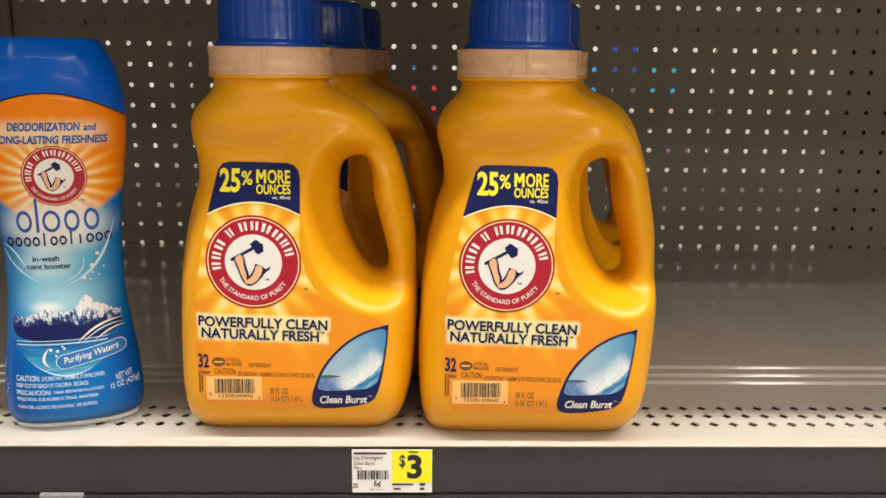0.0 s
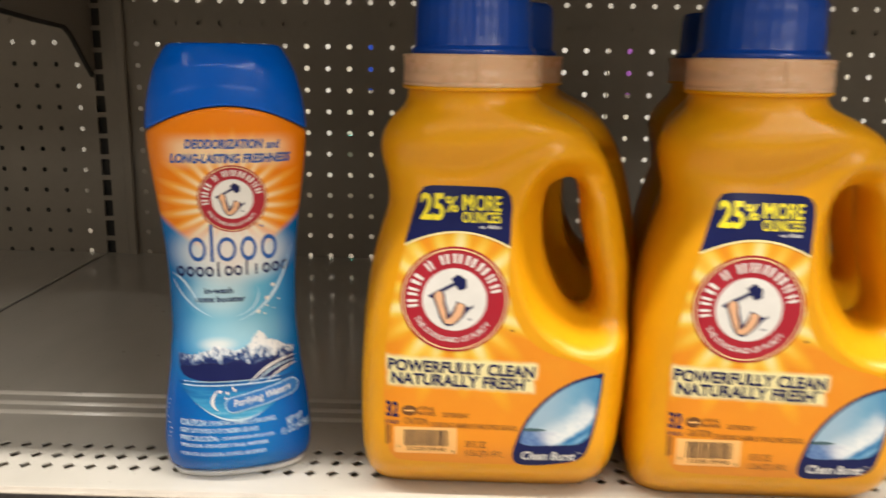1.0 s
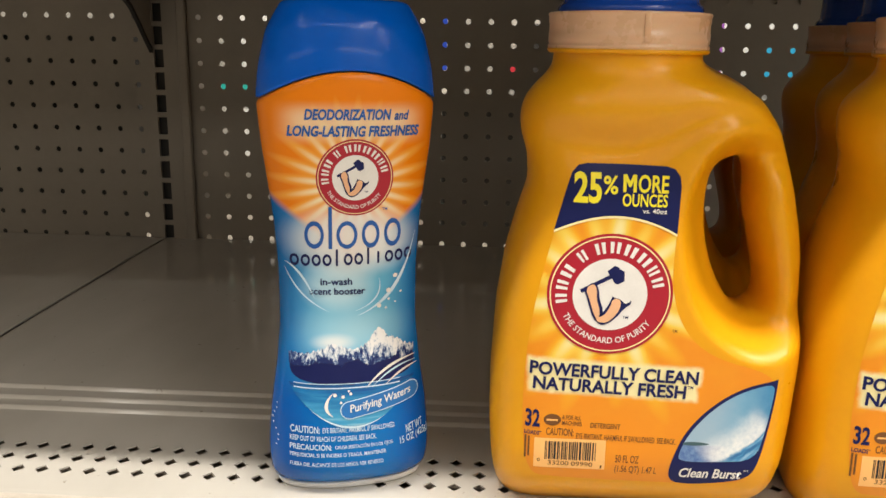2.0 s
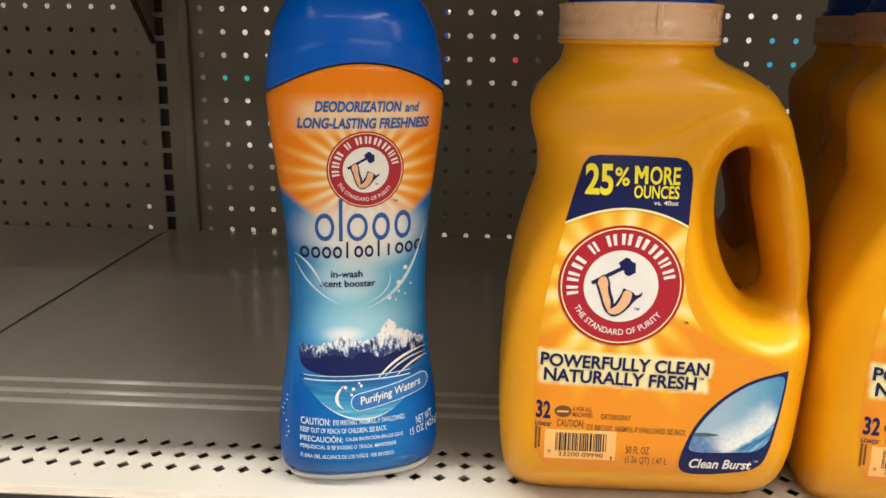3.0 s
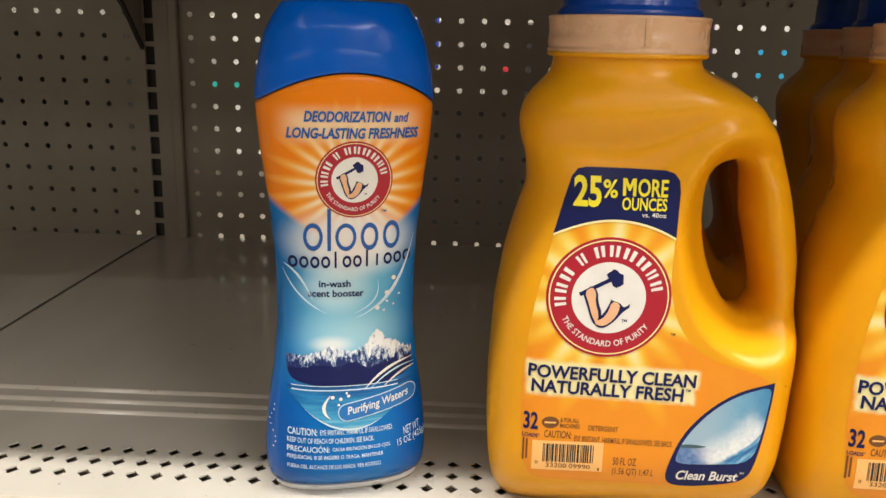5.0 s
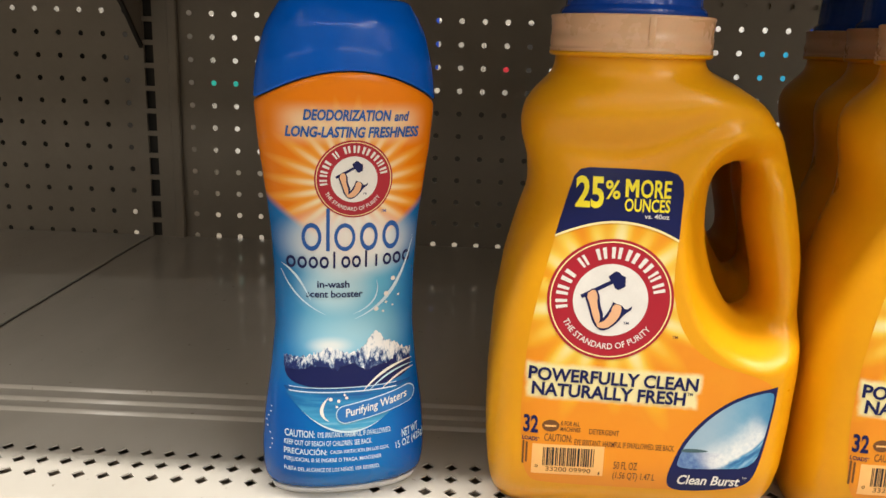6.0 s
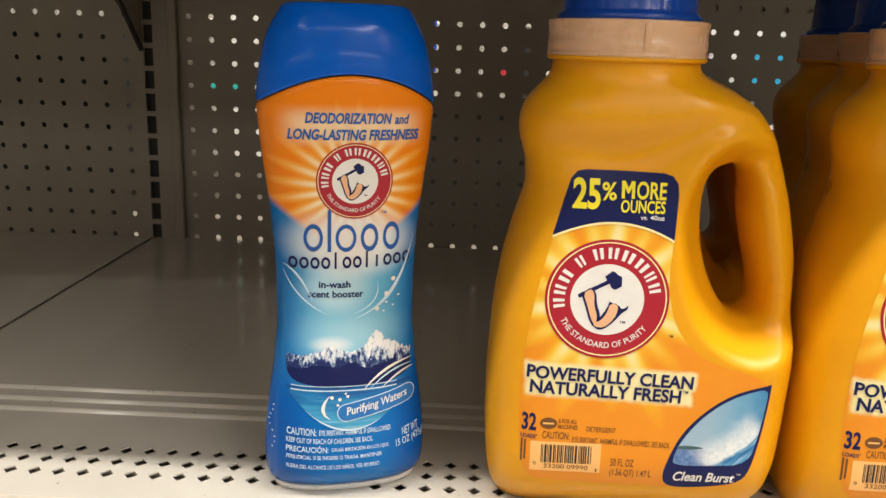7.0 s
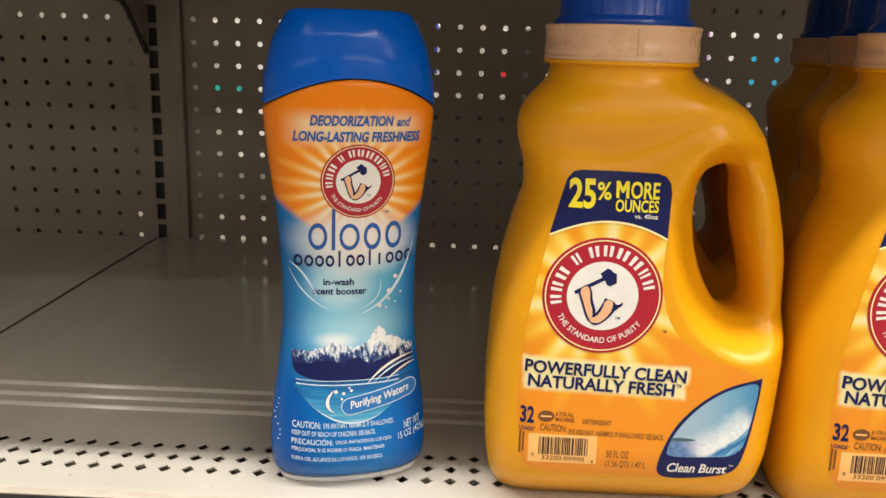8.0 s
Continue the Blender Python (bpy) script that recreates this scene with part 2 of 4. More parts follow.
def mountain_print():
    m, nt, b = nodes_of("snow_peak_print", 0.22)
    vec, x, y, z = coords(nt)
    st = nt.nodes.new("ShaderNodeMapping")
    st.inputs["Scale"].default_value, st.inputs["Rotation"].default_value = (1.0, 1.0, 0.45), (0.0, 0.6, 0.0)
    nt.links.new(vec, st.inputs[0])
    n1 = noise_tex(nt, st.outputs[0], 360, 6, 0.72)
    n2 = noise_tex(nt, vec, 110, 3)
    f = math_node(nt, "ADD", math_node(nt, "MULTIPLY", math_node(nt, "SUBTRACT", n1, 0.5), 2.1), math_node(nt, "ADD", 0.42, math_node(nt, "MULTIPLY", math_node(nt, "SUBTRACT", z, 0.0775), 38.0)))
    f = math_node(nt, "ADD", f, math_node(nt, "MULTIPLY", n2, 0.25))
    nt.links.new(ramp(nt, f, [(0.40, (0.010, 0.022, 0.12)), (0.52, (0.08, 0.15, 0.32)), (0.62, (0.50, 0.58, 0.68)), (0.78, (0.84, 0.85, 0.86))]), b.inputs["Base Color"])
    return m


def water_print():
    m, nt, b = nodes_of("lake_print", 0.2)
    vec, x, y, z = coords(nt)
    st = nt.nodes.new("ShaderNodeMapping")
    st.inputs["Scale"].default_value = (1, 1, 9)
    nt.links.new(vec, st.inputs[0])
    n1 = noise_tex(nt, st.outputs[0], 55, 3)
    f = math_node(nt, "ADD", math_node(nt, "MULTIPLY", n1, 0.5), math_node(nt, "MULTIPLY", math_node(nt, "SUBTRACT", 0.064, z), 20.0))
    nt.links.new(ramp(nt, f, [(0.2, (0.006, 0.05, 0.24)), (0.42, (0.01, 0.17, 0.44)), (0.68, (0.06, 0.36, 0.62)), (0.9, (0.45, 0.70, 0.80))]), b.inputs["Base Color"])
    return m


BURST, WAVE, FILM, PEAKS, LAKE = burst_label(), wave_print(), booster_print(), mountain_print(), water_print()


# ---- building helpers ----
def link(name, bm, material, parent=None, label="", smooth=True):
    me = bpy.data.meshes.new(name)
    if smooth:
        for f in bm.faces:
            f.smooth = True
    bm.to_mesh(me)
    bm.free()
    me.materials.append(material)
    ob = new(name, me)
    ob.parent = parent
    if label:
        ob["label"] = label
    return ob


def part(name, bm, material, parent, label="", smooth=True):
    return link(name, bm, material, parent, label, smooth)


def box_into(bm, x0, x1, y0, y1, z0, z1, bevel=0.0):
    r = bmesh.ops.create_cube(bm, size=1, matrix=Matrix.Translation(((x0 + x1) / 2, (y0 + y1) / 2, (z0 + z1) / 2)) @ Matrix.Diagonal((x1 - x0, y1 - y0, z1 - z0, 1)))
    if bevel:
        es = {e for v in r["verts"] for e in v.link_edges}
        bmesh.ops.bevel(bm, geom=list(es), offset=bevel, segments=2, affect="EDGES", profile=0.5)


def box_bm(*a, bevel=0.0):
    bm = bmesh.new()
    box_into(bm, *a, bevel=bevel)
    return bm


def prism_x(outline, x0, x1):
    """A closed outline of (y, z) drawn out along x."""
    bm = bmesh.new()
    a = [bm.verts.new((x0, y, z)) for y, z in outline]
    b = [bm.verts.new((x1, y, z)) for y, z in outline]
    n = len(outline)
    for i in range(n):
        bm.faces.new((a[i], b[i], b[(i + 1) % n], a[(i + 1) % n]))
    bm.faces.new(a)
    bm.faces.new(b[::-1])
    bmesh.ops.recalc_face_normals(bm, faces=bm.faces)
    return bm


def rings_bm(rings, close_ends=True):
    """Skin of a stack of closed rings of points."""
    bm = bmesh.new()
    rows = [[bm.verts.new(p) for p in r] for r in rings]
    n = len(rows[0])
    for a, b in zip(rows, rows[1:]):
        for i in range(n):
            bm.faces.new((a[i], a[(i + 1) % n], b[(i + 1) % n], b[i]))
    if close_ends:
        bm.faces.new(rows[0][::-1])
        bm.faces.new(rows[-1])
    return bm


def smooth_profile(pairs, step=0.0005, width=0.005):
    """Evenly sampled, softened curve through (z, value) pairs."""
    zs, vs = zip(*sorted(pairs))
    g = np.arange(zs[0] - 0.03, zs[-1] + 0.03, step)
    v = np.interp(g, zs, vs)
    k = np.exp(-0.5 * (np.arange(-30, 31) * step / (width / 2)) ** 2)
    v = np.convolve(np.pad(v, 30, mode="edge"), k / k.sum(), mode="valid")
    return lambda q: np.interp(q, g, v)


def polygon_distance(px, pz, poly):
    """Distance to a closed polygon, negative inside."""
    best, inside = np.full(px.shape, 1e9), np.zeros(px.shape, bool)
    for (ax, az), (bx, bz) in zip(poly, np.roll(poly, -1, axis=0)):
        ex, ez = bx - ax, bz - az
        t = np.clip(((px - ax) * ex + (pz - az) * ez) / (ex * ex + ez * ez + 1e-15), 0, 1)
        best = np.minimum(best, np.hypot(px - ax - t * ex, pz - az - t * ez))
        cross = (az > pz) != (bz > pz)
        inside ^= cross & (px < ex * (pz - az) / (ez + 1e-15) + ax)
    return np.where(inside, -best, best)


def rounded(points, rounds=3):
    """Chaikin corner cutting of a closed outline."""
    p = np.array(points, float)
    for _ in range(rounds):
        q = np.roll(p, -1, axis=0)
        p = np.stack([0.75 * p + 0.25 * q, 0.25 * p + 0.75 * q], 1).reshape(-1, 2)
    return p


def flat_outline(points):
    """A filled flat outline of (x, z), lying at y = 0 and facing -y."""
    bm = bmesh.new()
    vs = [bm.verts.new((x, 0, z)) for x, z in points]
    f = bm.faces.new(vs)
    f.normal_update()
    if f.normal.y > 0:
        f.normal_flip()
    bmesh.ops.triangulate(bm, faces=[f])
    return bm


def flat_ring(cx, cz, r0, r1, a0=0.0, a1=360.0, n=64):
    bm = bmesh.new()
    whole = abs(a1 - a0) >= 359.9
    k = n if whole else n + 1
    th = [radians(a0 + (a1 - a0) * i / n) for i in range(k)]
    inn = [bm.verts.new((cx + r0 * math.cos(t), 0, cz + r0 * math.sin(t))) for t in th]
    out = [bm.verts.new((cx + r1 * math.cos(t), 0, cz + r1 * math.sin(t))) for t in th]
    for i in range(n):
        j = (i + 1) % k
        bm.faces.new((inn[i], out[i], out[j], inn[j]))
    bmesh.ops.recalc_face_normals(bm, faces=bm.faces)
    if next(iter(bm.faces)).normal.y > 0:
        bmesh.ops.reverse_faces(bm, faces=bm.faces)
    return bm


def circle_points(cx, cz, rx, rz=None, n=48):
    rz = rz or rx
    return [(cx + rx * math.cos(2 * math.pi * i / n), cz + rz * math.sin(2 * math.pi * i / n)) for i in range(n)]


def bar_points(x0, z0, x1, z1, w):
    """A straight bar between two points."""
    d = Vector((x1 - x0, z1 - z0)).normalized() * w / 2
    return [(x0 - d.y, z0 + d.x), (x0 + d.y, z0 - d.x), (x1 + d.y, z1 - d.x), (x1 - d.y, z1 + d.x)]


def joined(*bms):
    out = bmesh.new()
    for b in bms:
        me = bpy.data.meshes.new("tmp")
        b.to_mesh(me)
        b.free()
        out.from_mesh(me)
        bpy.data.meshes.remove(me)
    return out


def lettering(text, x0, x1, z0, z1, bold=0.0, shear=0.0, turn=0.0):
    """Built-in lettering fitted into a box of (x, z)."""
    c = bpy.data.curves.new("lettering", "FONT")
    c.body, c.offset, c.shear, c.resolution_u, c.align_x = text, bold, shear, 3, "LEFT"
    ob = new("lettering", c)
    deps = bpy.context.evaluated_depsgraph_get()
    me = bpy.data.meshes.new_from_object(ob.evaluated_get(deps))
    bpy.data.objects.remove(ob)
    bpy.data.curves.remove(c)
    co = np.empty(len(me.vertices) * 3)
    me.vertices.foreach_get("co", co)
    co = co.reshape(-1, 3)
    lo, hi = co.min(0), co.max(0)
    u = (co[:, 0] - lo[0]) / (hi[0] - lo[0]) * (x1 - x0) + x0
    v = (co[:, 1] - lo[1]) / (hi[1] - lo[1]) * (z1 - z0) + z0
    cx, cz, t = (x0 + x1) / 2, (z0 + z1) / 2, radians(turn)
    du, dv = u - cx, v - cz
    co[:, 0], co[:, 2] = cx + du * math.cos(t) - dv * math.sin(t), cz + du * math.sin(t) + dv * math.cos(t)
    co[:, 1] = 0
    me.vertices.foreach_set("co", co.ravel())
    bm = bmesh.new()
    bm.from_mesh(me)
    bpy.data.meshes.remove(me)
    bmesh.ops.remove_doubles(bm, verts=bm.verts, dist=1e-6)
    return bm


def wrapped(bm, front, lift, step=0.004):
    """Cut a flat print into small cells and lay it on the surface front(x, z)."""
    xs, zs = [v.co.x for v in bm.verts], [v.co.z for v in bm.verts]
    for axis, lo, hi in ((0, min(xs), max(xs)), (2, min(zs), max(zs))):
        no = Vector((axis == 0, 0, axis == 2))
        for k in range(math.ceil(lo / step), math.floor(hi / step) + 1):
            bmesh.ops.bisect_plane(bm, geom=bm.verts[:] + bm.edges[:] + bm.faces[:], dist=1e-6, plane_co=no * k * step, plane_no=no)
    x, z = np.array([v.co.x for v in bm.verts]), np.array([v.co.z for v in bm.verts])
    y = front(x, z)
    e = 0.0004
    gx, gz = (front(x + e, z) - front(x - e, z)) / (2 * e), (front(x, z + e) - front(x, z - e)) / (2 * e)
    ln = np.sqrt(1 + gx * gx + gz * gz)
    for i, v in enumerate(bm.verts):
        v.co = (x[i] + gx[i] / ln[i] * lift, y[i] - lift / ln[i], z[i] + gz[i] / ln[i] * lift)
    return bm


def surface_net(field, lo, hi, cell):
    """Skin of field < 0 inside a box: one vertex for each crossed cell, drawn onto the surface."""
    ax = [np.arange(a, b + cell, cell) for a, b in zip(lo, hi)]
    g = np.meshgrid(*ax, indexing="ij")
    f = field(*g)
    inside = f < 0
    n = [len(a) - 1 for a in ax]
    total, count = np.zeros((*n, 3)), np.zeros(n)
    corner = lambda dx, dy, dz: (slice(dx, dx + n[0]), slice(dy, dy + n[1]), slice(dz, dz + n[2]))
    for axis in range(3):
        for p in range(2):
            for q in range(2):
                d0 = [p, q]
                d0.insert(axis, 0)
                d1 = list(d0)
                d1[axis] = 1
                a, b = f[corner(*d0)], f[corner(*d1)]
                hit = (a < 0) != (b < 0)
                t = np.where(hit, a / (a - b + 1e-20), 0)
                for k in range(3):
                    off = np.where(hit, t if k == axis else d0[k], 0)
                    total[..., k] += off
                count += hit
    used = count > 0
    index = -np.ones(n, int)
    index[used] = np.arange(used.sum())
    base = np.stack(np.nonzero(used), 1)
    verts = (base + total[used] / count[used][:, None]) * cell + np.array([a[0] for a in ax])
    faces = []
    for axis in range(3):
        u, w = (axis + 1) % 3, (axis + 2) % 3
        s0, s1 = [slice(None)] * 3, [slice(None)] * 3
        s0[axis], s1[axis] = slice(0, -1), slice(1, None)
        a, b = inside[tuple(s0)], inside[tuple(s1)]
        ii = np.stack(np.nonzero(a != b), 1)
        ii = ii[(ii[:, u] > 0) & (ii[:, w] > 0) & (ii[:, u] < n[u]) & (ii[:, w] < n[w])]
        flip = a[tuple(ii.T)]
        quad = []
        for du, dw in ((-1, -1), (0, -1), (0, 0), (-1, 0)):
            j = ii.copy()
            j[:, u] += du
            j[:, w] += dw
            quad.append(index[tuple(j.T)])
        q = np.stack(quad, 1)
        q[~flip] = q[~flip][:, ::-1]
        faces.append(q)
    return verts, np.concatenate(faces)


# ---- shelf bay: deck, back panels, upright ----
DEPTH, SEAM = 0.582, -0.578
LEFT, RIGHT = -1.25, 1.15
PITCH = 0.0254
HOLE_X, HOLE_Z = 0.185, 0.2555


def hole_sheet(xs, zs, radius, x0, x1, z0, z1, thick, to_world, sides=10):
    """A sheet with a grid of holes through it: cells round each hole, plain margins, walls inside the holes."""
    verts, faces = [], []

    def add(pts):
        k = len(verts)
        verts.extend(pts)
        return list(range(k, k + len(pts)))

    hx, hz = (xs[1] - xs[0]) / 2, (zs[1] - zs[0]) / 2 if len(zs) > 1 else (z1 - z0) / 2
    for cx in xs:
        for cz in zs:
            rx, rz = radius
            inner = [(cx + rx * math.cos(2 * math.pi * i / sides), cz + rz * math.sin(2 * math.pi * i / sides)) for i in range(sides)]
            outer = []
            for i in range(sides):
                c, s = math.cos(2 * math.pi * i / sides), math.sin(2 * math.pi * i / sides)
                k = min(hx / abs(c) if abs(c) > 1e-9 else 1e9, hz / abs(s) if abs(s) > 1e-9 else 1e9)
                outer.append((cx + c * k, cz + s * k))
            a, b, c = add([(*p, 0) for p in inner]), add([(*p, 0) for p in outer]), add([(*p, thick) for p in inner])
            corners = [add([(cx + sx * hx, cz + sz * hz, 0)])[0] for sx, sz in ((1, 1), (-1, 1), (-1, -1), (1, -1))]
            for i in range(sides):
                j = (i + 1) % sides
                faces.append((a[i], b[i], b[j], a[j]))
                faces.append((c[i], a[i], a[j], c[j]))
                (ox, oz), (px, pz) = outer[i], outer[j]
                for q, (sx, sz) in zip(corners, ((1, 1), (-1, 1), (-1, -1), (1, -1))):
                    ex, ez = cx + sx * hx, cz + sz * hz
                    if (abs(ox - ex) < 1e-7 and abs(pz - ez) < 1e-7 and abs(oz - ez) > 1e-7) or (abs(px - ex) < 1e-7 and abs(oz - ez) < 1e-7 and abs(pz - ez) > 1e-7):
                        faces.append((b[i], q, b[j]))
    gx0, gx1, gz0, gz1 = xs[0] - hx, xs[-1] + hx, zs[0] - hz, zs[-1] + hz
    for a, b, c, d in ((x0, gx0, z0, z1), (gx1, x1, z0, z1), (gx0, gx1, z0, gz0), (gx0, gx1, gz1, z1)):
        if b - a > 1e-5 and d - c > 1e-5:
            faces.append(tuple(add([(a, c, 0), (b, c, 0), (b, d, 0), (a, d, 0)])))
    faces.append(tuple(add([(x0, z0, 0), (x0, z0, thick), (x1, z0, thick), (x1, z0, 0)])))
    faces.append(tuple(add([(x0, z1, 0), (x1, z1, 0), (x1, z1, thick), (x0, z1, thick)])))
    me = bpy.data.meshes.new("sheet")
    me.from_pydata([to_world(*p) for p in verts], [], faces)
    bm = bmesh.new()
    bm.from_mesh(me)
    bpy.data.meshes.remove(me)
    bmesh.ops.remove_doubles(bm, verts=bm.verts, dist=1e-6)
    return bm


def back_panel(name, xs, x0, x1, label):
    zs = [HOLE_Z - PITCH * k for k in range(10, -6, -1)]
    bm = hole_sheet(xs, zs, (0.0031, 0.0031), x0, x1, -0.06, 0.42, 0.0012, lambda a, b, d: (a, DEPTH + d, b), 12)
    return tagged(link(name, bm, PAINT, smooth=False), label, "back panel", kind="structure")


back_panel("wall_back", [HOLE_X + PITCH * k for k in range(-28, 36)], -0.5385, RIGHT, "taupe painted steel pegboard back panel with round holes")
back_panel("wall_back_side", [-0.600 - PITCH * k for k in range(24, -1, -1)], LEFT, -0.5905, "taupe painted steel pegboard panel beside the upright")

# upright with slots between the two panels
bm = bmesh.new()
SLOTS = [0.2095 - PITCH * k for k in range(-5, 9)]
gx = [-0.5905, -0.5775, -0.5665, -0.5500]
gz = sorted([-0.06, 0.42] + [c + d for c in SLOTS for d in (-0.0099, 0.0099)])
grid = [[bm.verts.new((x, 0.5765, z)) for z in gz] for x in gx]
for i in range(3):
    for j in range(len(gz) - 1):
        if not (i == 1 and j % 2 == 1):
            bm.faces.new((grid[i][j], grid[i + 1][j], grid[i + 1][j + 1], grid[i][j + 1]))
ext = bmesh.ops.extrude_face_region(bm, geom=bm.faces[:])
bmesh.ops.translate(bm, verts=[v for v in ext["geom"] if isinstance(v, bmesh.types.BMVert)], vec=(0, 0.004, 0))
bmesh.ops.recalc_face_normals(bm, faces=bm.faces)
upright = tagged(link("upright", bm, PAINT, smooth=False), "taupe steel upright with a row of rectangular slots", "upright", kind="structure")
part("flange", box_bm(-0.5495, -0.5385, 0.5725, 0.5805, -0.06, 0.42, bevel=0.002), PAINT, upright, smooth=False)
part("post", box_bm(-0.60, -0.535, 0.592, 0.63, -0.06, 0.42), PAINT, upright, smooth=False)
# shade inside the slots, put in as a near-black strip
part("slot_shade", box_bm(-0.5795, -0.5645, 0.5845, 0.5905, -0.06, 0.42), DARK, upright, "near-black strip standing for the shaded hollow behind the slots", smooth=False)

# rail behind the panels
tagged(link("back_rail", box_bm(LEFT, RIGHT, 0.5865, 0.60, 0.2655, 0.2865), PAINT, smooth=False), "steel rail behind the perforated panels", "rail", kind="structure")


def deck(name, x0, x1, label):
    """Shelf deck: perforated front strip, three beads, plain tray, folded front edge."""
    phase = -0.4495
    k0, k1 = math.ceil((x0 + 0.008 - phase) / 0.01345), math.floor((x1 - 0.008 - phase) / 0.01345)
    xs = [phase + 0.01345 * k for k in range(k0, k1 + 1)]
    bm = hole_sheet(xs, [0.0274, 0.0410, 0.0546], (0.0038, 0.0043), x0, x1, 0.006, 0.098, -0.0008, lambda a, b, d: (a, b, d), 4)
    outline = [(0.098, 0.0)]
    for c in (0.1032, 0.1186, 0.1357):
        outline += [(c - 0.0032, 0.0), (c - 0.0020, 0.0014), (c - 0.0010, 0.0021), (c + 0.0010, 0.0021), (c + 0.0020, 0.0014), (c + 0.0032, 0.0)]
    outline = [(y, z) for y, z in outline if y >= 0.098] + [(0.580, 0.0), (0.580, -0.0012), (0.098, -0.0012)]
    front = [(0.006, 0.0), (0.0025, -0.0002), (0.0008, -0.0010), (0.0, -0.0026), (0.0, -0.004), (0.0012, -0.004), (0.0014, -0.0026), (0.006, -0.0012)]
    bm = joined(bm, prism_x(outline, x0, x1), prism_x(front, x0, x1))
    ob = tagged(link(name, bm, DECK, smooth=False), label, "shelf", kind="structure")
    return ob


deck("shelf_deck", SEAM + 0.0020, RIGHT, "cream enamelled steel shelf with diamond perforations along its front")
deck("shelf_deck_side", LEFT, SEAM - 0.0020, "cream enamelled steel shelf of the next bay")
# solid box in place of the hollow, bounced light put into its colour
tagged(link("shelf_hollow_box", box_bm(LEFT, RIGHT, 0.003, 0.575, -0.040, -0.0075), UNDER, smooth=False), "brown box under the perforated shelf, coloured as its lit hollow", "shelf", kind="structure")

# front rail for price tags
outline = [(-0.0005, 0.0006), (-0.0032, 0.0002), (-0.0042, -0.0012), (-0.0036, -0.0026), (-0.0030, -0.0265), (-0.0040, -0.0330), (-0.0022, -0.0338), (-0.0022, -0.0352), (-0.0042, -0.0358), (-0.0042, -0.0395), (-0.003, -0.041), (-0.0005, -0.041)]
tagged(link("shelf_front_rail", prism_x(outline, LEFT, RIGHT), LIP, smooth=False), "dark grey vinyl price rail along the shelf edge", "price rail", kind="structure")
tagged(link("shelf_edge", prism_x([(0.0, 0.0008), (-0.0044, 0.0006), (-0.0052, -0.0004), (-0.0048, -0.0012), (0.0, -0.0012)], LEFT, RIGHT), STEELEDGE, smooth=False), "scuffed cream steel edge above the price rail", "shelf edge", kind="structure")

# shelf above and its bracket
bm = prism_x([(-0.040, 0.392), (-0.040, 0.335), (-0.0385, 0.335), (-0.0385, 0.390), (0.575, 0.390), (0.575, 0.392)], LEFT, RIGHT)
tagged(link("shelf_above", bm, TOPBROWN, smooth=False), "brown steel shelf overhead with a folded front", "shelf", kind="structure")
bm = prism_x([(0.5755, 0.2195), (0.560, 0.2330), (0.544, 0.2490), (0.526, 0.2655), (0.512, 0.2735), (0.448, 0.2785), (0.396, 0.2835), (0.02, 0.325), (0.02, 0.3895), (0.5755, 0.3895)], -0.5825, -0.5780)
bmesh.ops.bevel(bm, geom=bm.edges[:], offset=0.0006, segments=1, affect="EDGES")
bracket = tagged(link("shelf_bracket", bm, PAINT, smooth=False), "taupe steel shelf bracket hooked into the upright", "bracket", kind="structure")

# near-black strip drawn for the unlit lower edge of the bracket
low = [(0.5750, 0.2200), (0.5600, 0.2335), (0.5440, 0.2495), (0.5260, 0.2660), (0.5120, 0.2740), (0.4480, 0.2790), (0.3960, 0.2840), (0.0200, 0.3255)]
part("edge_shade", prism_x(low + [(y - 0.0012, z - 0.0042) for y, z in low[::-1]], -0.5810, -0.5770), DARK, bracket, "dark strip standing for the shade along the lower edge", smooth=False)


# ---- unseen store shell round the bay, added to bounce light ----
# tones set by how much light the shell throws back into the bay
STORE = surface("bounce_wall", (0.46, 0.44, 0.40), 0.7, scale=2)
TILE = surface("bounce_floor", (0.50, 0.46, 0.41), 0.35, scale=3)
TOP = surface("bounce_ceiling", (0.65, 0.64, 0.62), 0.8, scale=4)
for name, b, mat, label in (
    ("floor", (-6, 6, -8.0, 3.0, FLOOR - 0.05, FLOOR), TILE, "unseen floor, added to bounce light"),
    ("ceiling", (-6, 6, -8.0, 3.0, CEIL, CEIL + 0.05), TOP, "unseen ceiling, added to bounce light"),
    ("wall_front", (-6, 6, -8.05, -8.0, FLOOR, CEIL), STORE, "unseen wall across the aisle, added to bounce light"),
    ("wall_far", (-6, 6, 3.0, 3.05, FLOOR, CEIL), STORE, "plain wall added behind the next aisle"),
    ("wall_left", (-6.05, -6, -8.0, 3.0, FLOOR, CEIL), STORE, "unseen side wall, added to bounce light"),
    ("wall_right", (6, 6.05, -8.0, 3.0, FLOOR, CEIL), STORE, "unseen side wall, added to bounce light"),
):
    tagged(link(name, box_bm(*b), mat, smooth=False), label, name.split("_")[0], kind="structure")


# ---- detergent jug ----
JL = smooth_profile([(0.0, -0.0705), (0.003, -0.0728), (0.008, -0.0746), (0.020, -0.0765), (0.038, -0.0778), (0.065, -0.0780), (0.103, -0.0760), (0.130, -0.0720), (0.149, -0.0672), (0.166, -0.0620), (0.180, -0.0628), (0.190, -0.0662), (0.199, -0.0672), (0.207, -0.0655), (0.214, -0.0605), (0.2195, -0.0545), (0.224, -0.0518), (0.24, -0.0518)])
